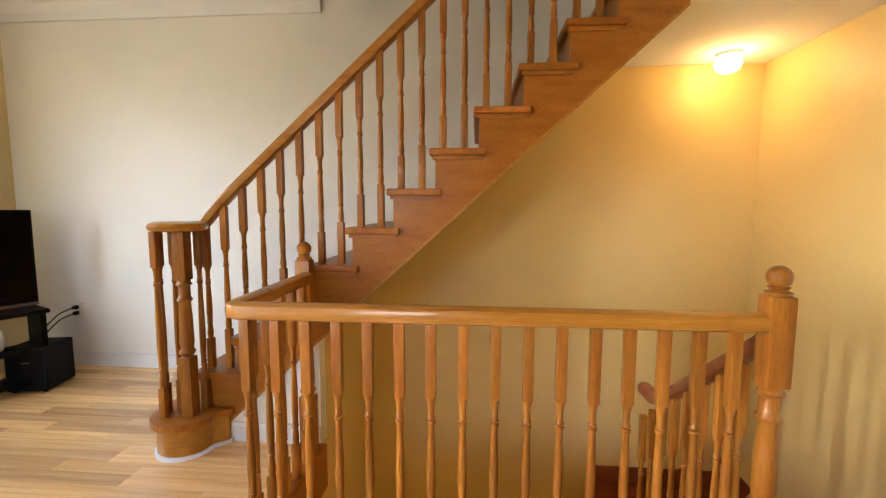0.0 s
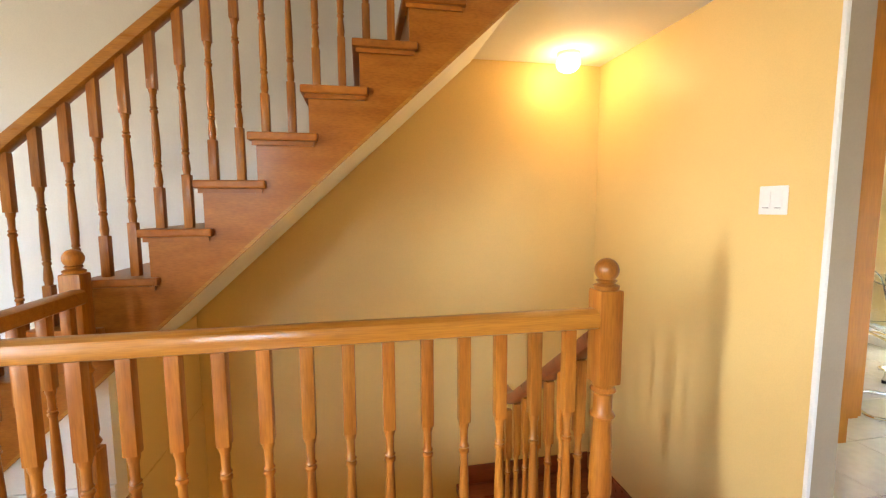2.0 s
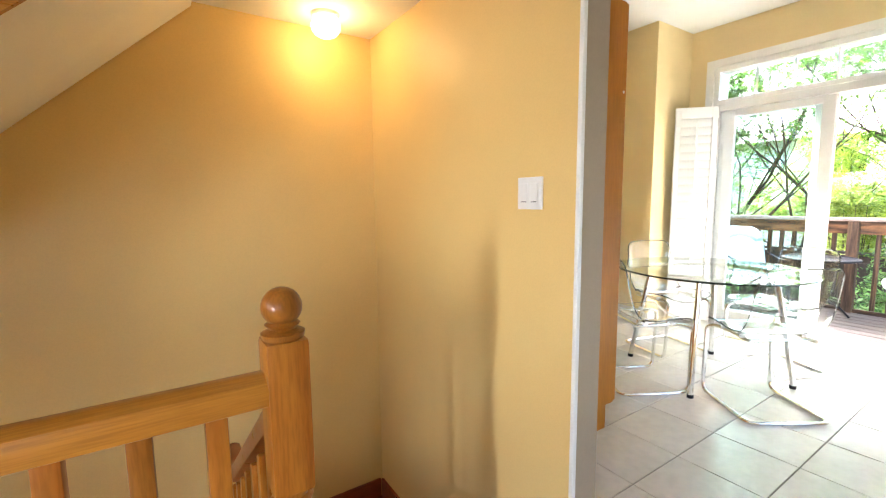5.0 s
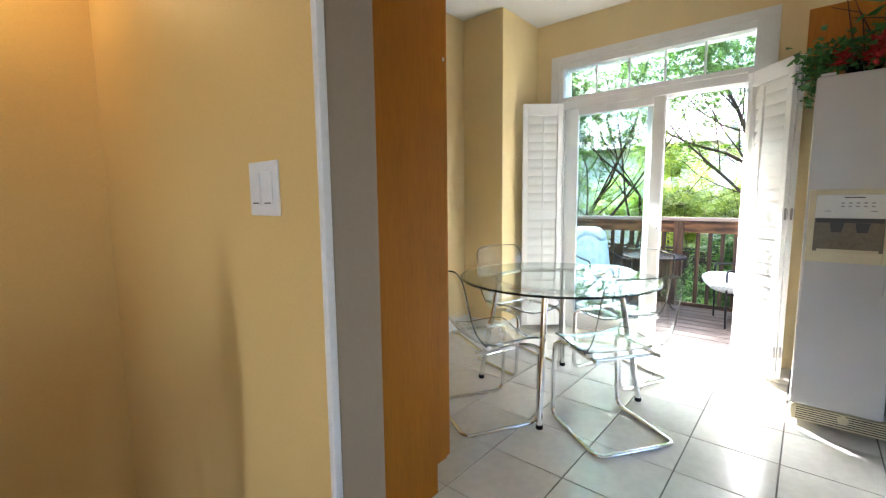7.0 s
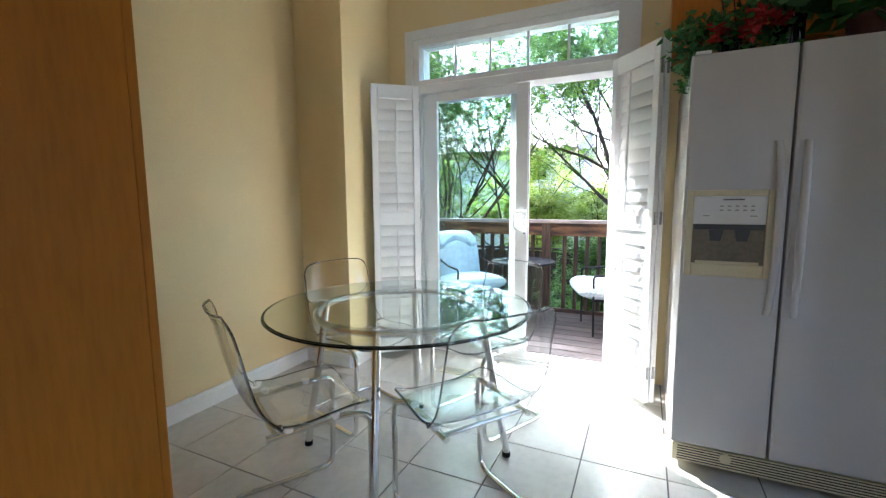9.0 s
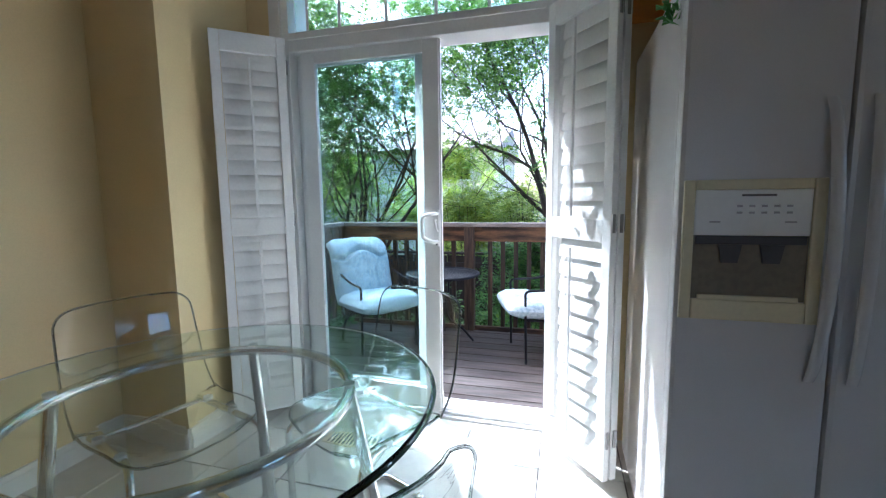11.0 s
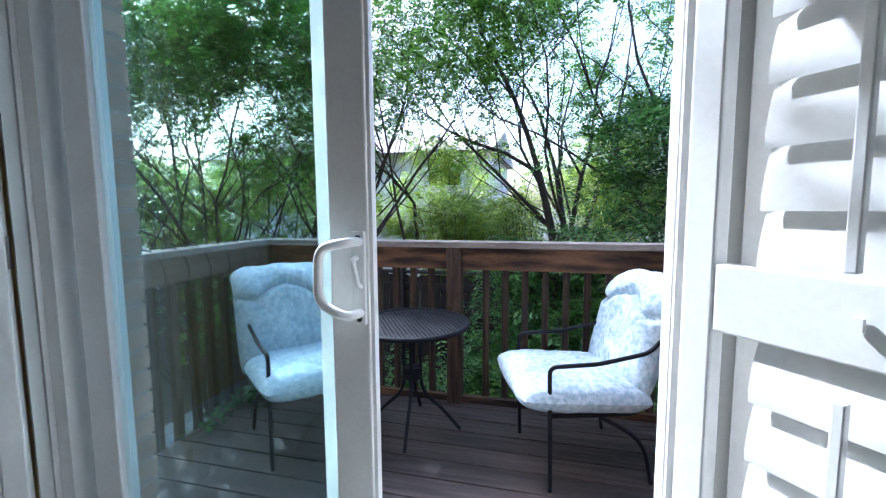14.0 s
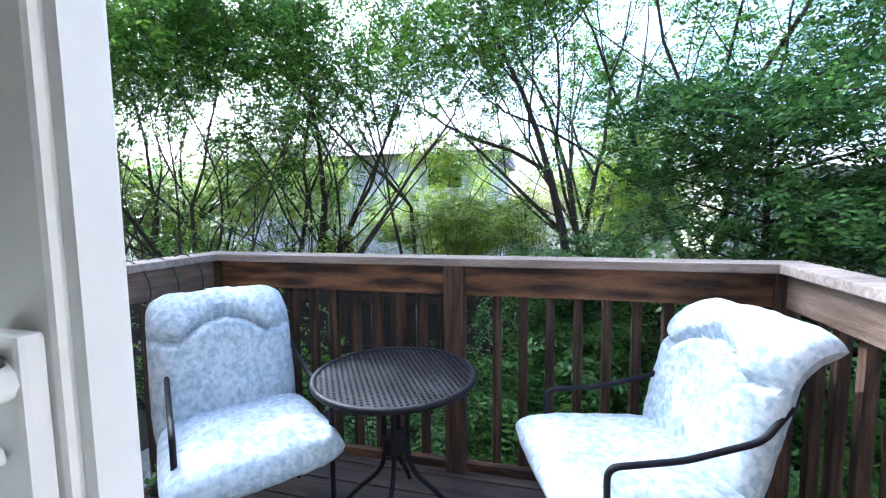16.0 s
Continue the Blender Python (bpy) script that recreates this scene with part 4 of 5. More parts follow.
part("top", box(-0.48, 0.48, -0.14, 0.10, 0.515, 0.541, bevel=0.004), M_BLACKM, stand)
for z in (0.06, 0.27):
    part("shelf", box(-0.46, 0.46, -0.12, 0.09, z, z + 0.02), M_BLACKM, stand)
for x in (-0.46, 0.43):
    part("side", box(x, x + 0.03, -0.13, 0.095, 0.0, 0.5145), M_BLACKM, stand)
sub = thing("subwoofer", "small black subwoofer box on the floor", "speaker", m=pose(-1.44, 3.42, 0, 0, 0, 12))
part("cabinet", box(-0.12, 0.12, -0.13, 0.13, 0.012, 0.30, bevel=0.012), M_BLACKM, sub)
part("badge", box(-0.02, 0.03, -0.1325, -0.1305, 0.20, 0.207), M_STEEL, sub)
for x in (-0.09, 0.09):
    for y in (-0.10, 0.10):
        part("foot", tube([(x, y, 0), (x, y, 0.013)], 0.014, 8), M_BLACKM, sub)
vase = thing("white_ornament", "small white rounded ornament on the stand's shelf", "ornament", m=pose(-1.56, 3.26, 0.29))
part("body", lathe([(0.03, 0), (0.045, 0.03), (0.05, 0.08), (0.04, 0.13), (0.02, 0.16), (0.012, 0.165)], 16), M_WHITEP, vase, smooth=True)
vent = thing("floor_vent", "pale slotted floor vent set before the garden door", "vent")
part("frame", box(6.18, 6.28, 2.72, 3.02, 0.0, 0.006), M_CREAM, vent)
for k in range(13):
    part("slot", box(6.19, 6.27, 2.735 + 0.021 * k, 2.745 + 0.021 * k, 0.0062, 0.0072), M_DARK, vent)

# ---- plants on the refrigerator ----


def leaves_mesh(bm, rnd, n, center, spread, size, droop=0.0):
    """Broad leaves with a fold, each a small island."""
    for _ in range(n):
        p = Vector(center) + Vector((rnd.gauss(0, spread[0]), rnd.gauss(0, spread[1]), rnd.gauss(0, spread[2])))
        d = Vector((rnd.uniform(-1, 1), rnd.uniform(-1, 1), rnd.uniform(-0.6 - droop, 0.8 - droop))).normalized()
        s = d.cross(Vector((rnd.uniform(-1, 1), rnd.uniform(-1, 1), 1))).normalized()
        nn = d.cross(s)
        L = size * rnd.uniform(0.7, 1.3)
        w = L * 0.36
        v = [bm.verts.new(q) for q in (p, p + d * L * 0.45 + s * w + nn * w * 0.3, p + d * L, p + d * L * 0.45 - s * w + nn * w * 0.3, p + d * L * 0.5)]
        bm.faces.new((v[0], v[1], v[4]))
        bm.faces.new((v[1], v[2], v[4]))
        bm.faces.new((v[2], v[3], v[4]))
        bm.faces.new((v[3], v[0], v[4]))
    return bm


rnd = random.Random(5)
FT = FH + 0.001
pot = thing("flower_pot", "red flowers and trailing ivy in a low pot", "potted plant", m=pose(5.80, 1.46, FT))
part("pot", lathe([(0.055, 0), (0.066, 0.03), (0.07, 0.065), (0.062, 0.072)], 20), M_BLACKM, pot, smooth=True)
bm = leaves_mesh(bmesh.new(), rnd, 300, (0, 0.03, 0.13), (0.07, 0.10, 0.045), 0.040)
leaves_mesh(bm, rnd, 80, (-0.09, 0.0, 0.05), (0.02, 0.10, 0.03), 0.038)
leaves_mesh(bm, rnd, 130, (-0.06, 0.17, 0.06), (0.03, 0.035, 0.055), 0.036, 0.3)
leaves_mesh(bm, rnd, 60, (-0.075, 0.185, -0.04), (0.02, 0.02, 0.05), 0.034, 0.5)
part("foliage", bm, M_PLANT, pot, "glossy green leaves")
for x, y, z in ((-0.04, 0.08, 0.08), (-0.05, -0.05, 0.12), (-0.02, -0.12, 0.11), (-0.06, -0.02, 0.07)):
    part("flower", leaves_mesh(bmesh.new(), rnd, 60, (x - 0.06, y, z), (0.010, 0.013, 0.010), 0.036), M_RED, pot, "red flower head")
part("dry_twigs", add_tube(add_tube(tube([(0, 0.03, 0.08), (0.02, 0.06, 0.25), (0, 0.09, 0.42)], [0.004, 0.003, 0.0015], 6), [(0, 0, 0.08), (0.03, 0.02, 0.28), (0.05, 0.06, 0.40)], [0.004, 0.003, 0.0015], 6), [(0, -0.05, 0.1), (0, 0.03, 0.30), (0.02, 0.14, 0.36)], [0.004, 0.003, 0.0015], 6), M_TWIG, pot, "bare brown twigs")
vs = thing("bamboo_vase", "dark glass vase with green bamboo stems", "vase", m=pose(5.80, 1.29, FT))
part("vase", lathe([(0.048, 0), (0.052, 0.01), (0.052, 0.11), (0.056, 0.13), (0.05, 0.13)], 20), M_BLACK, vs, smooth=True)
bm = bmesh.new()
for k in range(5):
    a = 1.3 * k
    add_tube(bm, [(0.02 * math.cos(a), 0.02 * math.sin(a), 0.05), (0.03 * math.cos(a), 0.035 * math.sin(a), 0.30)], 0.006, 8)
part("stems", bm, M_PLANT, vs, "green bamboo stems")
bm = leaves_mesh(bmesh.new(), rnd, 34, (0, 0, 0.27), (0.04, 0.05, 0.05), 0.12)
part("foliage", bm, M_PLANT, vs, "narrow green leaves")
part("dry_twigs", add_tube(tube([(0, 0.0, 0.12), (-0.02, 0.12, 0.25), (-0.01, 0.23, 0.28)], [0.005, 0.004, 0.002], 6), [(0, 0, 0.12), (0.03, -0.06, 0.3), (0.02, -0.12, 0.4)], [0.005, 0.003, 0.002], 6), M_TWIG, vs, "bare brown twigs")
p2 = thing("flower_pot", "round clay pot of dark green leaves", "potted plant", m=pose(5.82, 1.02, FT))
part("pot", lathe([(0.06, 0), (0.085, 0.06), (0.09, 0.10), (0.08, 0.10)], 20), mat("dark_clay", (0.12, 0.05, 0.035), 0.6), p2, smooth=True)
part("foliage", leaves_mesh(bmesh.new(), rnd, 60, (0, 0, 0.15), (0.06, 0.09, 0.04), 0.10), M_PLANT, p2, "dark green leaves")

# ---- deck ----
DZ, DRX, DL, DR = -0.055, 8.30, 4.005, 1.478          # deck level, far rail, side rails
deck = thing("deck", "weathered grey plank deck", "deck", kind="structure")
part("joists", box(6.85, 8.40, DR - 0.06, DL + 0.06, DZ - 0.24, DZ - 0.036), M_DECK, deck)
first_board = None
for k in range(11):
    m = pose(6.90 + 0.1435 * k, DR - 0.07, DZ - 0.034)
    if first_board is None:
        first_board = part("board", box(-0.068, 0.068, 0, DL - DR + 0.14, 0, 0.034, bevel=0.005), M_DECK, deck, where=m)
    else:
        again("board", first_board, m, deck)
for x, y in ((8.33, DR), (8.33, DL), (8.33, 2.74), (6.95, DR), (6.95, DL)):
    part("support", box(x - 0.045, x + 0.045, y - 0.045, y + 0.045, -1.62, DZ - 0.2405), M_POSTW, deck)
rail = thing("deck_railing", "weathered brown timber deck railing with square pickets", "railing")
CZ = 0.925
part("cap", box(DRX - 0.015, DRX + 0.125, DR - 0.13, DL + 0.13, CZ, CZ + 0.036, bevel=0.004), M_CAPW, rail, "grey weathered cap board")
part("cap", box(6.86, DRX - 0.0155, DL - 0.005, DL + 0.13, CZ + 0.001, CZ + 0.037, bevel=0.004), M_CAPW, rail, "grey weathered cap board")
part("cap", box(6.86, DRX - 0.0155, DR - 0.13, DR + 0.005, CZ + 0.001, CZ + 0.037, bevel=0.004), M_CAPW, rail, "grey weathered cap board")
for y0, y1 in ((DR, 2.69), (2.785, DL)):
    part("top_board", box(DRX + 0.02, DRX + 0.055, y0, y1, CZ - 0.135, CZ - 0.001, bevel=0.003), M_RAILW, rail)
M_SIDEW = mat("weathered_side_rail_wood", (0.25, 0.185, 0.145), 0.75, var=0.2, scale=4, fine=34, bump=0.5, stretch=(0.7, 8, 8), color2=(0.12, 0.075, 0.05), per_object=0.2)
for y in (DL + 0.035, DR - 0.07):
    part("top_board", box(6.87, DRX + 0.01, y, y + 0.035, CZ - 0.135, CZ - 0.001, bevel=0.003), M_SIDEW, rail)
part("post", box(DRX - 0.012, DRX + 0.075, 2.692, 2.782, DZ, CZ - 0.001, bevel=0.004), M_POSTW, rail)
for y in (DR - 0.04, DL + 0.04):
    part("post", box(DRX + 0.012, DRX + 0.10, y - 0.045, y + 0.045, DZ, CZ - 0.001, bevel=0.004), M_POSTW, rail)
picket = None
spots = [(DRX + 0.075, 2.55 - 0.119 * k) for k in range(9)] + [(DRX + 0.075, 2.90 + 0.119 * k) for k in range(9)]
spots += [(6.95 + 0.125 * k, DL + 0.09) for k in range(11)] + [(6.95 + 0.125 * k, DR - 0.09) for k in range(11)]
for x, y in spots:
    m = pose(x, y, DZ - 0.06)
    picket = again("picket", picket, m, rail) if picket else part("picket", box(-0.019, 0.019, -0.019, 0.019, 0, CZ - DZ + 0.055, bevel=0.002), M_POSTW, rail, where=m)
part("bottom_rail", box(DRX + 0.02, DRX + 0.055, DR, DL, DZ - 0.05, DZ + 0.04), M_RAILW, rail)
lights = thing("string_lights", "dark cable of string lights wound round the deck rail", "string lights")
rnd = random.Random(3)
pts = []
for k in range(180):
    f = k / 179
    a = f * 2 * math.pi * 9
    pts.append((6.95 + 1.3 * f, DL + 0.062 + 0.078 * math.cos(a), CZ - 0.055 + 0.105 * math.sin(a)))
part("cable", tube(pts, 0.0035, 5), M_DARK, lights)
for k in range(12):
    p = Vector(pts[8 + 14 * k])
    part("bulb", tube([p, p - Vector((0, 0.005, 0.025))], [0.005, 0.007], 6), M_PLANT, lights)

ivy = thing("ivy", "small green ivy creeping over the deck's corner", "ivy", m=pose(8.0, DL, DZ))
bm = leaves_mesh(bmesh.new(), rnd, 150, (0.0, 0.01, 0.035), (0.22, 0.035, 0.022), 0.045)
leaves_mesh(bm, rnd, 60, (0.12, -0.04, 0.05), (0.12, 0.05, 0.035), 0.05)
part("foliage", bm, M_PLANT, ivy, "small green leaves")
part("runner", tube([(-0.42, 0.02, 0.008), (-0.1, 0.0, 0.02), (0.15, -0.02, 0.012), (0.27, -0.05, 0.02)], 0.004, 6), M_TWIG, ivy)

# ---- patio furniture ----


def cushion(w, l, h, seam=None, seed=0, rows=60, cols=40):
    """A stuffed pad lying in x-y, thick in z, pinched along its edges and at a seam across it."""
    bm = bmesh.new()
    rng = random.Random(seed)
    off = Vector((rng.uniform(0, 50), rng.uniform(0, 50), 0))
    grids = []
    for sgn in (1, -1):
        g = []
        for i in range(rows + 1):
            v = -1 + 2 * i / rows
            r = []
            for k in range(cols + 1):
                u = -1 + 2 * k / cols
                e = max(0.0, (1 - abs(u) ** 4)) ** 0.5 * max(0.0, (1 - abs(v) ** 5)) ** 0.5
                t = 0.5 * h * e
                x, y = u * w / 2, v * l / 2
                corner = (abs(u) * abs(v)) ** 6
                x, y = x * (1 - 0.045 * corner - 0.012 * v * v), y * (1 - 0.045 * corner - 0.012 * u * u)
                if seam is not None and sgn > 0:
                    line = seam + 0.07 * max(0.0, 1 - (u / 0.6) ** 2) + 0.05 * max(0.0, abs(u) - 0.6)          # arched seam, rising to the edges
                    t *= 1 - (0.8 - 0.3 * u * u) * math.exp(-((y - line) / 0.014) ** 2)
                    if y > line:
                        t *= 1 + 0.06 * math.cos(u * 9.0)
                t += sgn * 0 + 0.006 * e * noise.noise(Vector((x * 14, y * 14, sgn * 3)) + off) + 0.004 * e * noise.noise(Vector((x * 40, y * 18, sgn)) + off)
                # folds running out from the seams and edges
                fold = noise.noise(Vector((x * 30 + 4 * noise.noise(Vector((x * 7, y * 7, 0)) + off), y * 9, sgn * 5)) + off)
                t += 0.005 * e * (1 - 2 * abs(fold))
                z = sgn * t
                if seam is not None and y > 0.08:             # the head end rolls back over the frame
                    a = (y - 0.08) / 0.15
                    y, z = 0.08 + (0.15 + z) * math.sin(a), (0.15 + z) * math.cos(a) - 0.15
                r.append(bm.verts.new((x, y, z)))
            g.append(r)
        for a, b in zip(g, g[1:]):
            for k in range(cols):
                bm.faces.new((a[k], a[k + 1], b[k + 1], b[k]))
        grids.append(g)
    bmesh.ops.remove_doubles(bm, verts=bm.verts, dist=0.0008)
    return bm


def patio_chair(m, label):
    t = thing("patio_chair", label, "chair", "patio chairs", m)
    W = 0.245
    for s in (-1, 1):
        pts = [(s * W, 0.225, 0.0), (s * W, 0.235, 0.555), (s * W, 0.02, 0.56), (s * W, -0.20, 0.60), (s * (W - 0.02), -0.30, 0.68)]
        part("arm_frame", tube(rounded(pts, 0.035), 0.0095, 10), M_IRON, t, "black steel arm and front leg", True)
        pts = [(s * (W - 0.03), 0.22, 0.325), (s * (W - 0.03), -0.18, 0.315), (s * (W - 0.03), -0.355, 0.80)]
        part("side_frame", tube(rounded(pts, 0.06), 0.0095, 10), M_IRON, t, smooth=True)
        part("rear_leg", tube(rounded([(s * (W - 0.03), 0.0, 0.315), (s * (W - 0.015), -0.20, 0.20), (s * (W - 0.005), -0.235, 0.0)], 0.12), 0.0095, 10), M_IRON, t, smooth=True)
    for y, z in ((0.20, 0.325), (-0.10, 0.318), (-0.275, 0.58), (-0.345, 0.78)):
        part("cross_bar", tube([(-W + 0.03, y, z), (W - 0.03, y, z)], 0.008, 8), M_IRON, t, smooth=True)
    part("seat_cushion", cushion(0.56, 0.60, 0.16, None, 1), M_CUSH, t, "pale blue printed seat cushion", True, where=pose(0.01, 0.06, 0.395, 4, 0, 0))
    part("back_cushion", cushion(0.54, 0.66, 0.15, 0.07, 2), M_CUSH, t, "pale blue tufted back cushion", True, where=pose(0.032, -0.262, 0.644, 105, 0, 0) @ pose(0, 0, 0, 0, 180, 0))
    part("tie", tube([(W - 0.03, -0.2, 0.40), (W - 0.01, -0.22, 0.30), (W - 0.02, -0.2, 0.24)], 0.003, 6), M_CUSH, t, "cushion tie")
    return t


pc = patio_chair(facing(7.88, 2.02, -0.33, 0.94, DZ), "black steel patio chair with pale blue print cushions")
copy_thing(pc, facing(7.76, 3.42, -0.66, -0.75, DZ))
bistro = thing("bistro_table", "round black mesh-top bistro table", "table", m=pose(7.94, 2.89, DZ))
TZ, TR = 0.60, 0.305
bm = tube([(TR * math.cos(a), TR * math.sin(a), TZ) for a in [2 * math.pi * k / 48 for k in range(48)]], 0.0125, 10, True)
part("rim", bm, M_IRON, bistro, smooth=True)
bm = bmesh.new()
n = 15
for k in range(-n, n + 1):
    c = k * TR / n
    half = math.sqrt(max(0.0, TR * TR - c * c))
    if half < 0.02:
        continue
    for ang in (0.55, 0.55 + math.pi * 0.5):
        ca, sa = math.cos(ang), math.sin(ang)
        z = TZ + 0.004 if ang < 1 else TZ + 0.002
        add_box(bm, -half, half, c - 0.0052, c + 0.0052, z - 0.0015, z + 0.0015, m=Matrix.Rotation(ang, 4, "Z"))
part("mesh_top", bm, M_IRON, bistro, "black woven metal mesh")
for ang in (0.15, 1.72, 3.29, 4.86):
    ca, sa = math.cos(ang), math.sin(ang)
    pts = [(0.05 * ca, 0.05 * sa, TZ - 0.01), (0.045 * ca, 0.045 * sa, 0.36), (0.05 * ca, 0.05 * sa, 0.22), (0.16 * ca, 0.16 * sa, 0.13), (0.26 * ca, 0.26 * sa, 0.012)]
    part("leg", tube(rounded(pts, 0.1), 0.0095, 10), M_IRON, bistro, smooth=True)
part("collar", tube([(0, 0, 0.30), (0, 0, 0.36)], 0.055, 16), M_IRON, bistro, smooth=True)

# ---- outside: brick jambs, ground, fence, house ----
facade = thing("wall_outside", "tan brick outside wall of the house", "wall", kind="structure")
for y0, y1, z0, z1 in ((OPL + 0.002, 7.5, -1.6, 5.6), (-3.0, OPR - 0.082, -1.6, 5.6), (OPR - 0.082, OPL + 0.002, OPT + 0.03, 5.6), (OPR - 0.082, OPL + 0.002, -1.6, -0.31)):
    part("mortar", box(DOORX + 0.145, DOORX + 0.262, y0, y1, z0, z1), mat("grey_mortar", (0.33, 0.29, 0.25), 0.95, fine=120, bump=0.3), facade)
br = None
for side in (0, 1):
    for k in range(34):
        for j in range(2):
            yy = OPR - 0.076 - 0.2 * j - 0.1 * (k % 2) * (1 if j else 0) if side == 0 else OPL + 0.001 + 0.2 * j
            m = pose(DOORX + 0.148, yy if side == 0 else yy + 0.19, -0.05 + 0.072 * k)
            br = again("brick", br, m, facade) if br else part("brick", box(0, 0.125, -0.19, 0, 0, 0.061, bevel=0.003), M_BRICK, facade, where=m)
GZ0 = -1.6
structure("ground", box(-300, 500, -400, 400, GZ0 - 0.3, GZ0), M_GROUND, "garden soil and grass with shade put into the colour", "ground")
bm = box(-2.1, DOORX + 0.14, -2.6, 2.0, GZ0, -0.301)
add_box(bm, 3.45, DOORX + 0.14, 2.0, 4.15, GZ0, -0.301)
add_box(bm, -2.1, 0.59, 2.0, 4.15, GZ0, -0.301)
structure("foundation", bm, M_BRICK, "house foundation", "wall")
pav = thing("patio_paving", "grey concrete paving beside the deck", "paving", kind="structure")
pm = None
for i in range(8):
    for j in range(12):
        m = pose(6.95 + 0.41 * i + 0.2 * (j % 2), 4.35 + 0.21 * j, GZ0 + 0.004)
        pm = again("paver", pm, m, pav) if pm else part("paver", box(0, 0.40, 0, 0.20, 0, 0.04, bevel=0.006), M_PAVER, pav, where=m)
planter = thing("garden_box", "dark wooden box on the paving", "planter", m=pose(8.0, 5.6, GZ0 + 0.044, 0, 0, 20))
part("body", box(-0.4, 0.4, -0.25, 0.25, 0, 0.5, bevel=0.01), M_FENCE, planter)
fence = thing("garden_fence", "tall weathered grey board fence", "fence")
fb = None
rnd = random.Random(11)
for k in range(120):
    m = pose(11.3 + rnd.uniform(-0.006, 0.006), -5.5 + 0.148 * k, GZ0, 0, 0, rnd.uniform(-1, 1)) @ Matrix.Diagonal((1, 1, rnd.uniform(0.985, 1.01), 1))
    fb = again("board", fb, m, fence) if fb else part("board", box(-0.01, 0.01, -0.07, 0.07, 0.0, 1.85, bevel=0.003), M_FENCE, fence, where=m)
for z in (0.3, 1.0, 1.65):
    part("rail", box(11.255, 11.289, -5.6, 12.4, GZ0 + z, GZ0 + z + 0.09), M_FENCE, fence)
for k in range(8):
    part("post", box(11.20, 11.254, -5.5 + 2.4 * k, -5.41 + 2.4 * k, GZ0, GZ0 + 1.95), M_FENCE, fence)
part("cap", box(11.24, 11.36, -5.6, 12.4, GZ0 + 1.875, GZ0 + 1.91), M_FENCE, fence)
house = thing("neighbour_house", "pale beige brick house behind the trees", "house")
part("wall", box(22, 30, 4.6, 17.0, GZ0, 3.3), M_HOUSE, house)
bm = prism([(21.4, 3.25), (30.6, 3.25), (26, 4.6)], 4.3, 17.4, "y")
part("roof", bm, M_ROOF, house, "brown shingled roof")
for y, z, w, h in ((10.7, 2.6, 1.3, 1.2), (6.2, 2.6, 1.3, 1.2), (14.3, 2.6, 1.3, 1.2), (10.7, -0.4, 1.5, 1.3), (6.2, -0.4, 1.5, 1.3)):
    win = part("window", box(21.93, 21.999, y - w / 2 - 0.07, y + w / 2 + 0.07, z - h / 2 - 0.07, z + h / 2 + 0.07), M_TRIM, house, "white framed window")
    for s in (-1, 1):
        part("pane", box(21.92, 21.929, y + s * w / 4 - w / 4 + 0.03, y + s * w / 4 + w / 4 - 0.03, z - h / 2, z + h / 2), M_BLACK, win, "dark reflecting pane")
second = thing("neighbour_house", "pale brick house with a brown roof, further off", "house")
part("wall", box(34, 42, -22.0, -7.0, GZ0, 3.3), M_HOUSE, second)
part("roof", prism([(33.4, 3.25), (42.6, 3.25), (38, 4.8)], -22.4, -6.6, "y"), M_ROOF, second, "brown shingled roof")
for y in (-10, -14, -18):
    win = part("window", box(33.93, 33.999, y - 0.7, y + 0.7, 1.9, 3.2), M_TRIM, second, "white framed window")
    part("pane", box(33.92, 33.929, y - 0.62, y + 0.62, 1.98, 3.12), M_BLACK, win, "dark reflecting pane")

# ---- trees ----


def leaf_cloud(name, centers, radius, per, size, material, parent, seed, flat=0.6, label=""):
    """Feathery sprays about each twig end: leaflets in two rows along small stalks, as one mesh."""
    rng = np.random.default_rng(seed)
    pairs = 6
    c = np.repeat(np.asarray(centers, float), max(1, per // (2 * pairs)), axis=0)
    n = len(c)
    c = c + rng.normal(0, 1, (n, 3)) * np.array([radius, radius, radius * flat])
    d = rng.normal(0, 1, (n, 3)) * np.array([1, 1, 0.35]) - np.array([0, 0, 0.15])
    d /= np.linalg.norm(d, axis=1)[:, None]
    up = rng.normal(0, 0.35, (n, 3)) + np.array([0, 0, 1.0])
    s = np.cross(d, up)
    s /= np.linalg.norm(s, axis=1)[:, None] + 1e-9
    nn = np.cross(s, d)
    reach = size * 4.2 * rng.uniform(0.7, 1.3, (n, 1))
    quads = []
    for k in range(pairs):
        f = (k + 0.4) / pairs
        base = c + d * reach * f - nn * reach * 0.25 * f * f
        for sg in (-1, 1):
            L = size * (1.15 - 0.5 * f) * rng.uniform(0.75, 1.25, (n, 1))
            out = s * sg * 0.86 + d * 0.5 + rng.normal(0, 0.14, (n, 3))
            side = d * 0.86 - s * sg * 0.5
            w = L * 0.24
            quads.append(np.stack([base, base + out * L * 0.5 + side * w, base + out * L, base + out * L * 0.5 - side * w], axis=1))
    v = np.concatenate(quads).reshape(-1, 3)
    m = len(v) // 4
    me = bpy.data.meshes.new(name)
    me.vertices.add(4 * m)
    me.vertices.foreach_set("co", v.ravel())
    me.loops.add(4 * m)
    me.loops.foreach_set("vertex_index", np.arange(4 * m, dtype=np.int32))
    me.polygons.add(m)
    me.polygons.foreach_set("loop_start", np.arange(0, 4 * m, 4, dtype=np.int32))
    me.update(calc_edges=True)
    me.materials.append(material)
    ob = new(name, me)
    ob.parent = parent
    if label:
        ob["label"] = label
    return ob


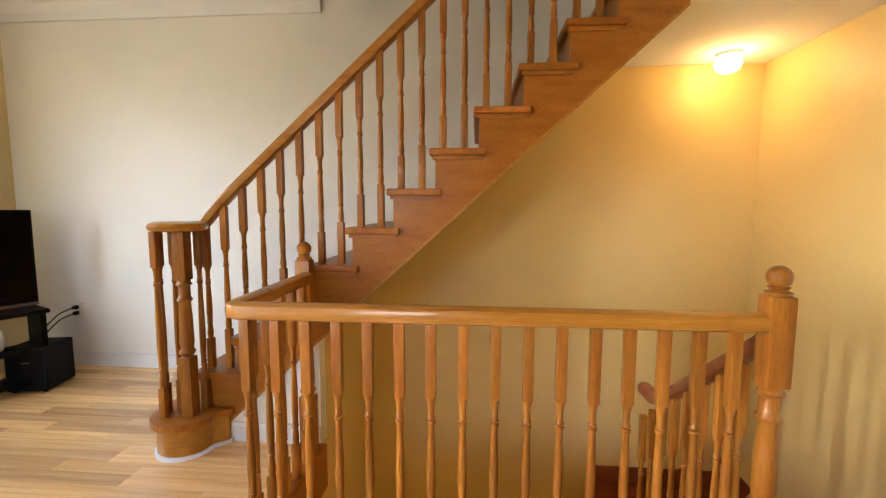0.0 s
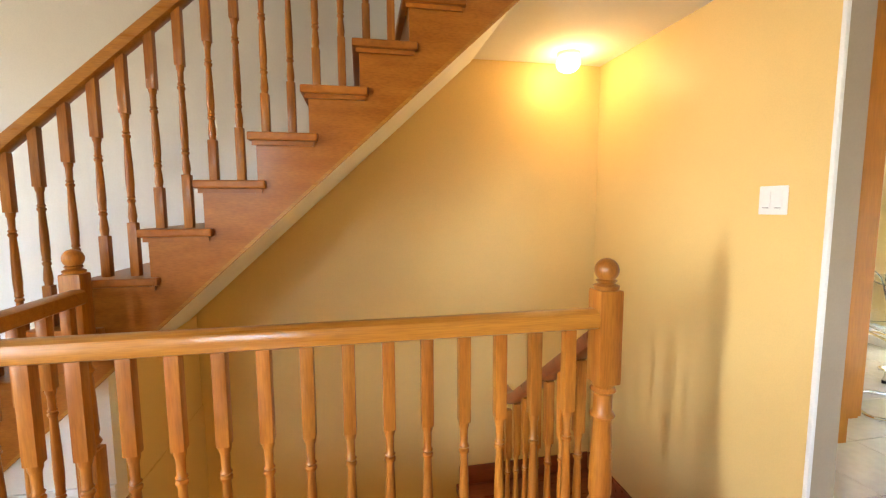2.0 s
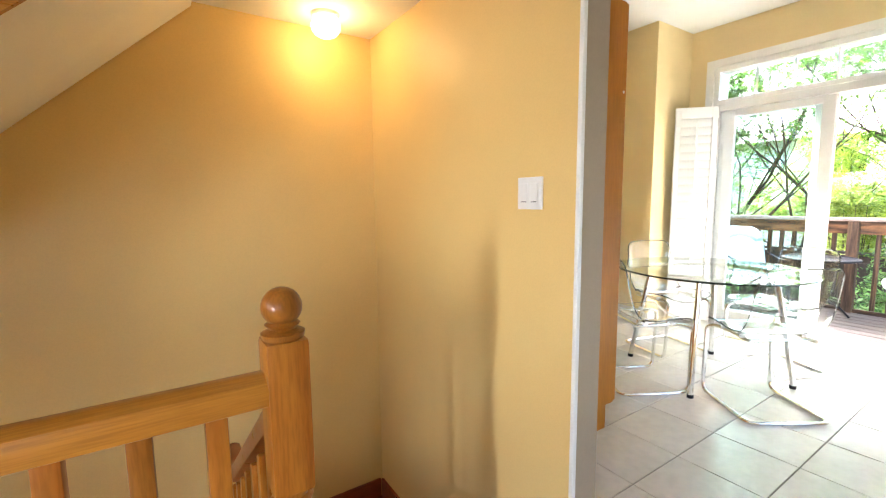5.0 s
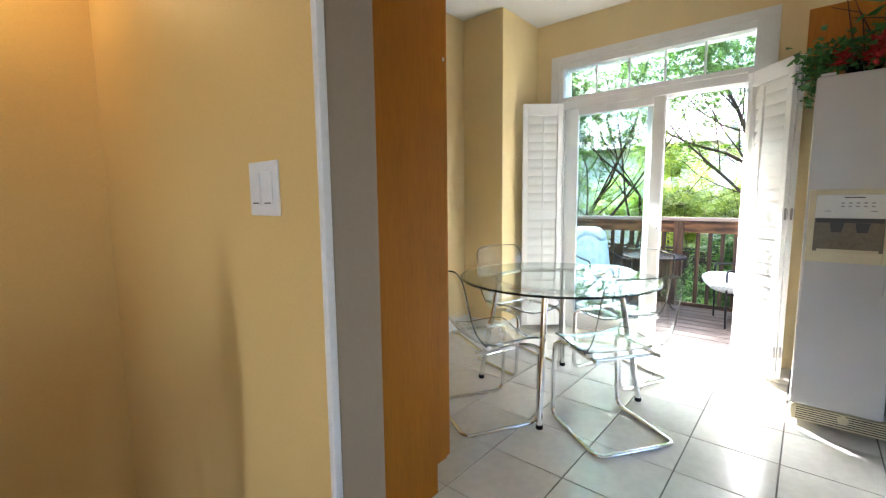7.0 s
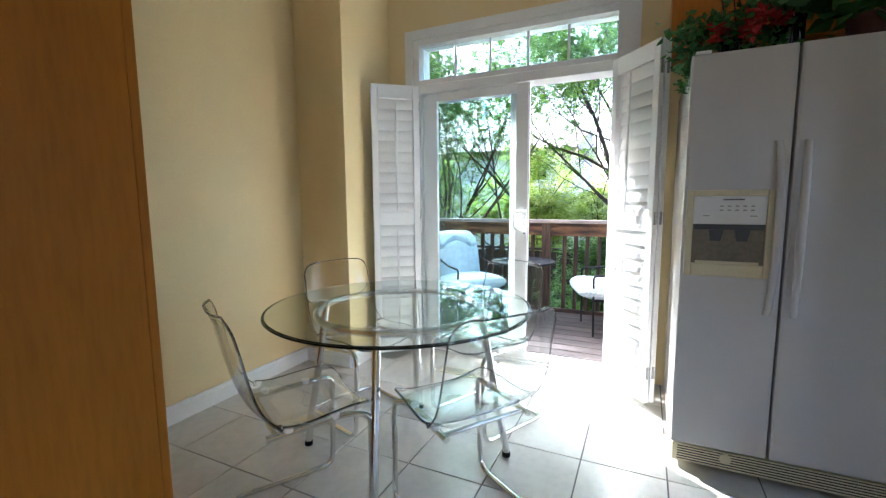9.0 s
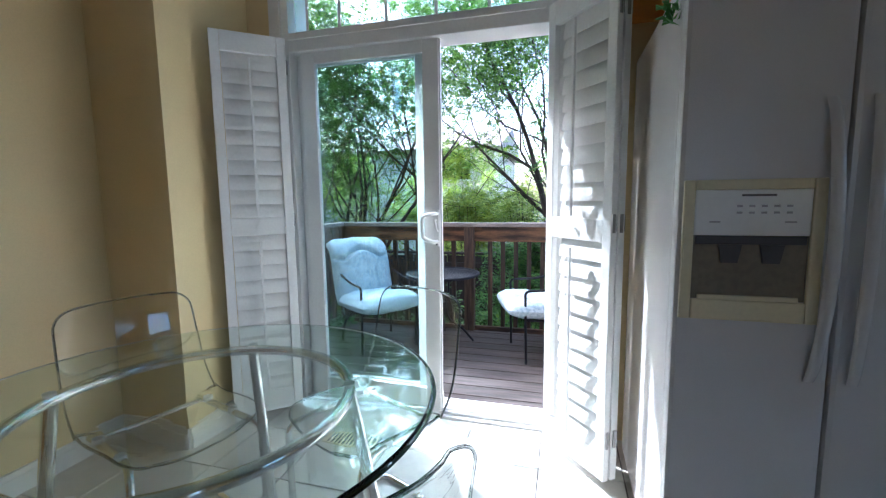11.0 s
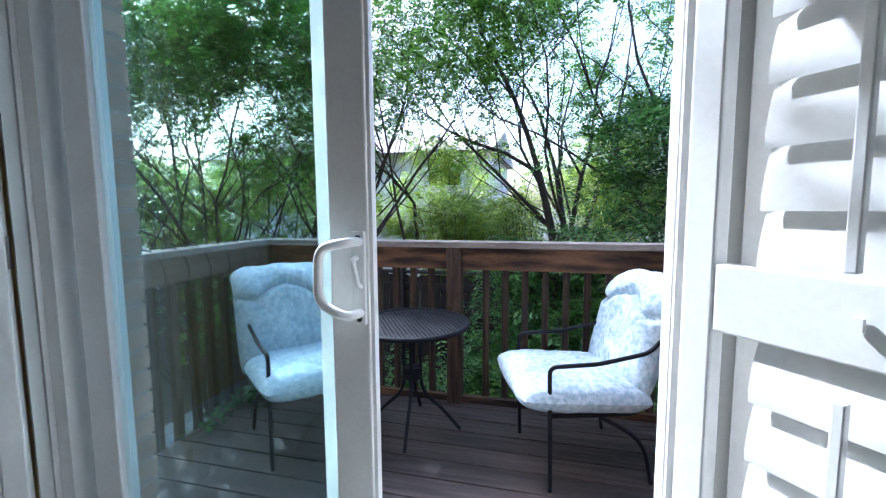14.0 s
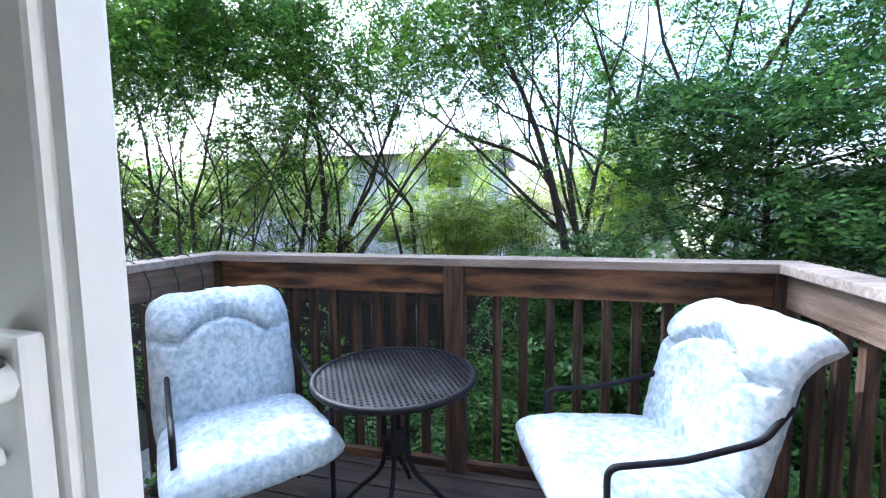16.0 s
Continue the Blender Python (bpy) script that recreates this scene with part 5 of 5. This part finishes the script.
def tree(name, label, x, y, height, stems, seed, material, per=48, size=0.068, radius=0.16, spread=0.42, girth=0.06, depth=4, leafy_from=2, gap=0.04, lift=0.0):
    rng = random.Random(seed)
    t = thing(name, label, "tree", "garden trees", pose(x, y, GZ0))
    bm, ends = bmesh.new(), []

    def grow(p, d, length, r, level):
        pts, rad = [p], [r]
        q, dd = p.copy(), d.copy()
        for i in range(4):
            dd = (dd + Vector((rng.gauss(0, 0.15), rng.gauss(0, 0.15), rng.gauss(0.045, 0.07)))).normalized()
            q = q + dd * length / 4
            pts.append(q.copy())
            rad.append(r * (1 - 0.42 * (i + 1) / 4))
        add_tube(bm, pts, rad, 7 if level < 2 else 5 if level < 3 else 4)
        if level >= leafy_from:
            ends.extend(tuple(a) for a in pts[1:] if noise.noise((a + Vector((seed, x, y))) * 0.75) > gap and a.z > lift + 1.5 * noise.noise((a + Vector((y, seed, 0))) * 0.9))
        if level < depth:
            for k in range(3 if level else 4):
                at = pts[-1] if k == 0 else pts[rng.randint(2, 4)]
                side = Vector((rng.gauss(0, 1), rng.gauss(0, 1), rng.gauss(0.38, 0.4))).normalized()
                nd = (dd * (1 - spread * (0.55 if k == 0 else 1.15)) + side * spread * (0.7 if k == 0 else 1.3)).normalized()
                grow(at.copy(), nd, length * rng.uniform(0.62, 0.82), rad[-1] * (0.85 if k == 0 else 0.62), level + 1)

    for k in range(stems):
        a = 2 * math.pi * k / stems + rng.uniform(-0.4, 0.4)
        lean = 0.10 if stems == 1 else rng.uniform(0.10, 0.24) if stems < 4 else rng.uniform(0.25, 0.6)
        grow(Vector((0.1 * math.cos(a), 0.1 * math.sin(a), -0.05)), Vector((lean * math.cos(a), lean * math.sin(a), 1)).normalized(), height * 0.42, girth * rng.uniform(0.8, 1.1), 0)
    part("trunk", bm, M_BARK, t, "dark branching trunk and limbs")
    leaf_cloud("crown", ends, radius, per, size, material, t, seed, label="feathery green leaves")
    return t


def layered(name, label, x, y, height, seed, material, reach=2.0, tiers=17, per=108):
    """A dark evergreen with flat, drooping tiers of sprays."""
    rng = random.Random(seed)
    t = thing(name, label, "tree", "garden trees", pose(x, y, GZ0))
    bm, ends = tube([(0, 0, -0.05), (0.03, 0.02, height * 0.5), (0, 0, height)], [0.07, 0.04, 0.006], 8), []
    for k in range(tiers):
        z = height * (0.12 + 0.86 * k / tiers)
        for j in range(7):
            a = rng.uniform(0, 2 * math.pi)
            r = reach * (1 - 0.45 * k / tiers) * rng.uniform(0.6, 1.15)
            pts = [Vector((0, 0, z)), Vector((0.5 * r * math.cos(a), 0.5 * r * math.sin(a), z + 0.14 * r)), Vector((r * math.cos(a), r * math.sin(a), z + 0.02 * r))]
            add_tube(bm, pts, [0.013, 0.008, 0.003], 5)
            for f in (0.3, 0.5, 0.65, 0.8, 0.92, 1.0):
                ends.append((f * r * math.cos(a) + rng.gauss(0, 0.08), f * r * math.sin(a) + rng.gauss(0, 0.08), z + 0.14 * r * math.sin(math.pi * f) + 0.02 * r))
    part("trunk", bm, M_BARK, t, "dark straight trunk and limbs")
    leaf_cloud("crown", ends, 0.17, per, 0.06, material, t, seed, 0.28, "flat dark green sprays")
    return t


tree("garden_tree", "multi-stemmed locust tree fanning out from its base", 12.6, 6.7, 7.4, 7, 21, M_LEAF, per=46, girth=0.06, gap=0.08, lift=3.1)
tree("garden_tree", "slender locust tree with dark forked stems", 12.6, 2.15, 8.0, 2, 34, M_LEAF, per=60, girth=0.08, gap=0.0, lift=3.4)
tree("garden_tree", "slender locust tree with dark forked stems", 12.9, 1.55, 8.0, 2, 47, M_LEAF, per=60, girth=0.07, gap=0.0, lift=3.2)
tree("garden_tree", "slender locust tree with dark forked stems", 13.4, 0.0, 7.6, 2, 52, M_LEAF, per=56, girth=0.07, lift=3.6)
tree("garden_tree", "multi-stemmed locust tree with feathery leaves", 11.9, 9.4, 7.0, 5, 58, M_LEAF, per=60, girth=0.06, gap=-0.15, lift=1.6)
tree("garden_tree", "low-branched leafy tree beside the paving", 11.2, 7.9, 7.2, 4, 71, M_LEAF, per=44, girth=0.05, gap=0.06, lift=1.9)
tree("garden_tree", "spreading locust tree over the fence", 13.0, 4.6, 7.0, 2, 63, M_LEAF, per=40, girth=0.045, gap=0.1, lift=3.6)
tree("garden_tree", "spreading leafy tree beyond the deck", 11.6, -2.2, 7.2, 3, 77, M_LEAF, per=60, girth=0.06)
tree("garden_tree", "low tree behind the fence, sunlight put into its yellow-green leaves", 15.2, 4.0, 3.6, 4, 81, M_LEAF2, per=60, girth=0.04, size=0.065, gap=-0.2, lift=1.0)
tree("garden_tree", "low tree behind the fence, sunlight put into its yellow-green leaves", 16.5, 1.0, 4.4, 3, 85, M_LEAF2, per=60, girth=0.05, size=0.065, gap=-0.15)
tree("garden_tree", "low tree behind the fence, sunlight put into its yellow-green leaves", 15.5, 9.0, 4.4, 3, 86, M_LEAF2, per=60, girth=0.05, size=0.065, gap=-0.15)
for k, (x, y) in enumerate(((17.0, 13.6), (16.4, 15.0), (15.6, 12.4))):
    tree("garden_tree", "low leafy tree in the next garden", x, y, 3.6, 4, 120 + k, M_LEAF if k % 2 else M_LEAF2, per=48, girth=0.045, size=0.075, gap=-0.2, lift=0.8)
layered("evergreen_tree", "dark layered evergreen beside the fence", 10.6, 0.55, 3.9, 91, M_LEAF3)
layered("evergreen_tree", "dark layered evergreen beside the fence", 10.4, -1.3, 4.6, 92, M_LEAF3)
layered("evergreen_tree", "low dark evergreen shrub behind the deck", 10.3, 2.1, 2.5, 93, M_LEAF3, 1.2, 10)


def shrub(x, y, h, seed, material):
    rng = random.Random(seed)
    t = thing("garden_shrub", "dense green shrub below the deck rail", "shrub", "garden shrubs", pose(x, y, GZ0))
    bm, ends = bmesh.new(), []
    for k in range(14):
        a, r = rng.uniform(0, 6.28), rng.uniform(0.15, 0.55 if h < 2 else 1.0)
        p = [Vector((0.05 * math.cos(a), 0.05 * math.sin(a), 0)), Vector((0.6 * r * math.cos(a), 0.6 * r * math.sin(a), h * 0.55)), Vector((r * math.cos(a), r * math.sin(a), h * rng.uniform(0.7, 1.05)))]
        add_tube(bm, p, [0.012, 0.008, 0.003], 5)
        ends += [tuple(p[1]), tuple(p[2]), tuple((p[1] + p[2]) / 2)]
    part("branchwork", bm, M_BARK, t)
    leaf_cloud("crown", ends, 0.14 if h < 2 else 0.24, 40 if h < 2 else 72, 0.07, material, t, seed, 0.9)


for k, (x, y, h) in enumerate(((9.3, 3.6, 1.5), (9.5, 2.2, 1.35), (9.2, 1.2, 1.5), (10.0, 4.8, 1.7), (9.4, 0.2, 1.6), (10.4, 6.6, 1.9), (9.9, 8.2, 1.8), (9.6, 2.9, 1.1), (12.3, 5.6, 2.9), (12.4, 3.6, 2.7), (12.2, 8.2, 3.1), (12.5, 1.8, 2.9), (12.3, 0.2, 3.0), (11.9, 6.8, 2.8), (12.6, 9.4, 3.2), (12.2, 10.8, 3.3), (14.2, 7.4, 3.3), (14.3, 9.6, 3.6), (14.5, 11.6, 3.6), (14.4, 2.7, 3.2), (14.6, 1.2, 3.0), (14.2, -0.8, 3.2))):
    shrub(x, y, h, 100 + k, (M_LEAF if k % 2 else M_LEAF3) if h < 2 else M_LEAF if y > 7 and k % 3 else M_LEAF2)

# ---- floor pieces ----
living_floor = bpy.data.objects["floor_hall"]
planks = {}
rnd = random.Random(7)
W = 0.083
rest = bmesh.new()
for r in range(76):
    y = BACK - 0.015 - W * (r + 1)
    x = -1.965 - rnd.choice((0.1, 0.3, 0.5))
    while x < 3.40:
        L = rnd.choice((0.4, 0.6, 0.8, 1.0))
        a, b = max(x, -1.965), min(x + L, 0.655 if y > 2.08 else 3.425)
        x += L
        if b - a < 0.03:
            continue
        if y > 1.3 and abs(b - a - L) < 1e-6:
            m = pose(a, y, -0.0118)
            if L in planks:
                again("plank", planks[L], m, living_floor)
            else:
                planks[L] = part("plank", box(0.0006, L - 0.0006, 0.0006, W - 0.0006, 0, 0.0118), M_FLOOR, living_floor, where=m)
        else:
            add_box(rest, a + 0.0006, b - 0.0006, y + 0.0006, y + W - 0.0006, -0.0118, 0.0)
tagged(part("planks_rest", rest, M_FLOOR, living_floor), "", "", "", "stuff")
kitchen_floor = bpy.data.objects["floor_kitchen"]
TS = 0.352
tile = None
ix0, iy0 = 5.885, 1.992
for i in range(-8, 3):
    for j in range(-9, 7):
        x0, y0 = ix0 + TS * i, iy0 + TS * j
        xa, xb, ya, yb = max(x0, RIGHT + 0.125), min(x0 + TS, DOORX - 0.003), max(y0, -1.2), min(y0 + TS, 4.026)
        if xb - xa < 0.03 or yb - ya < 0.03:
            continue
        if xb - xa > TS - 1e-6 and yb - ya > TS - 1e-6:
            m = pose(x0, y0, -0.0055)
            tile = again("tile", tile, m, kitchen_floor) if tile else part("tile", box(0.003, TS - 0.003, 0.003, TS - 0.003, 0, 0.0055, bevel=0.0015), M_TILE, kitchen_floor, where=m)
        else:
            part("tile", box(xa + 0.003, xb - 0.003, ya + 0.003, yb - 0.003, -0.0055, 0.0), M_TILE, kitchen_floor)
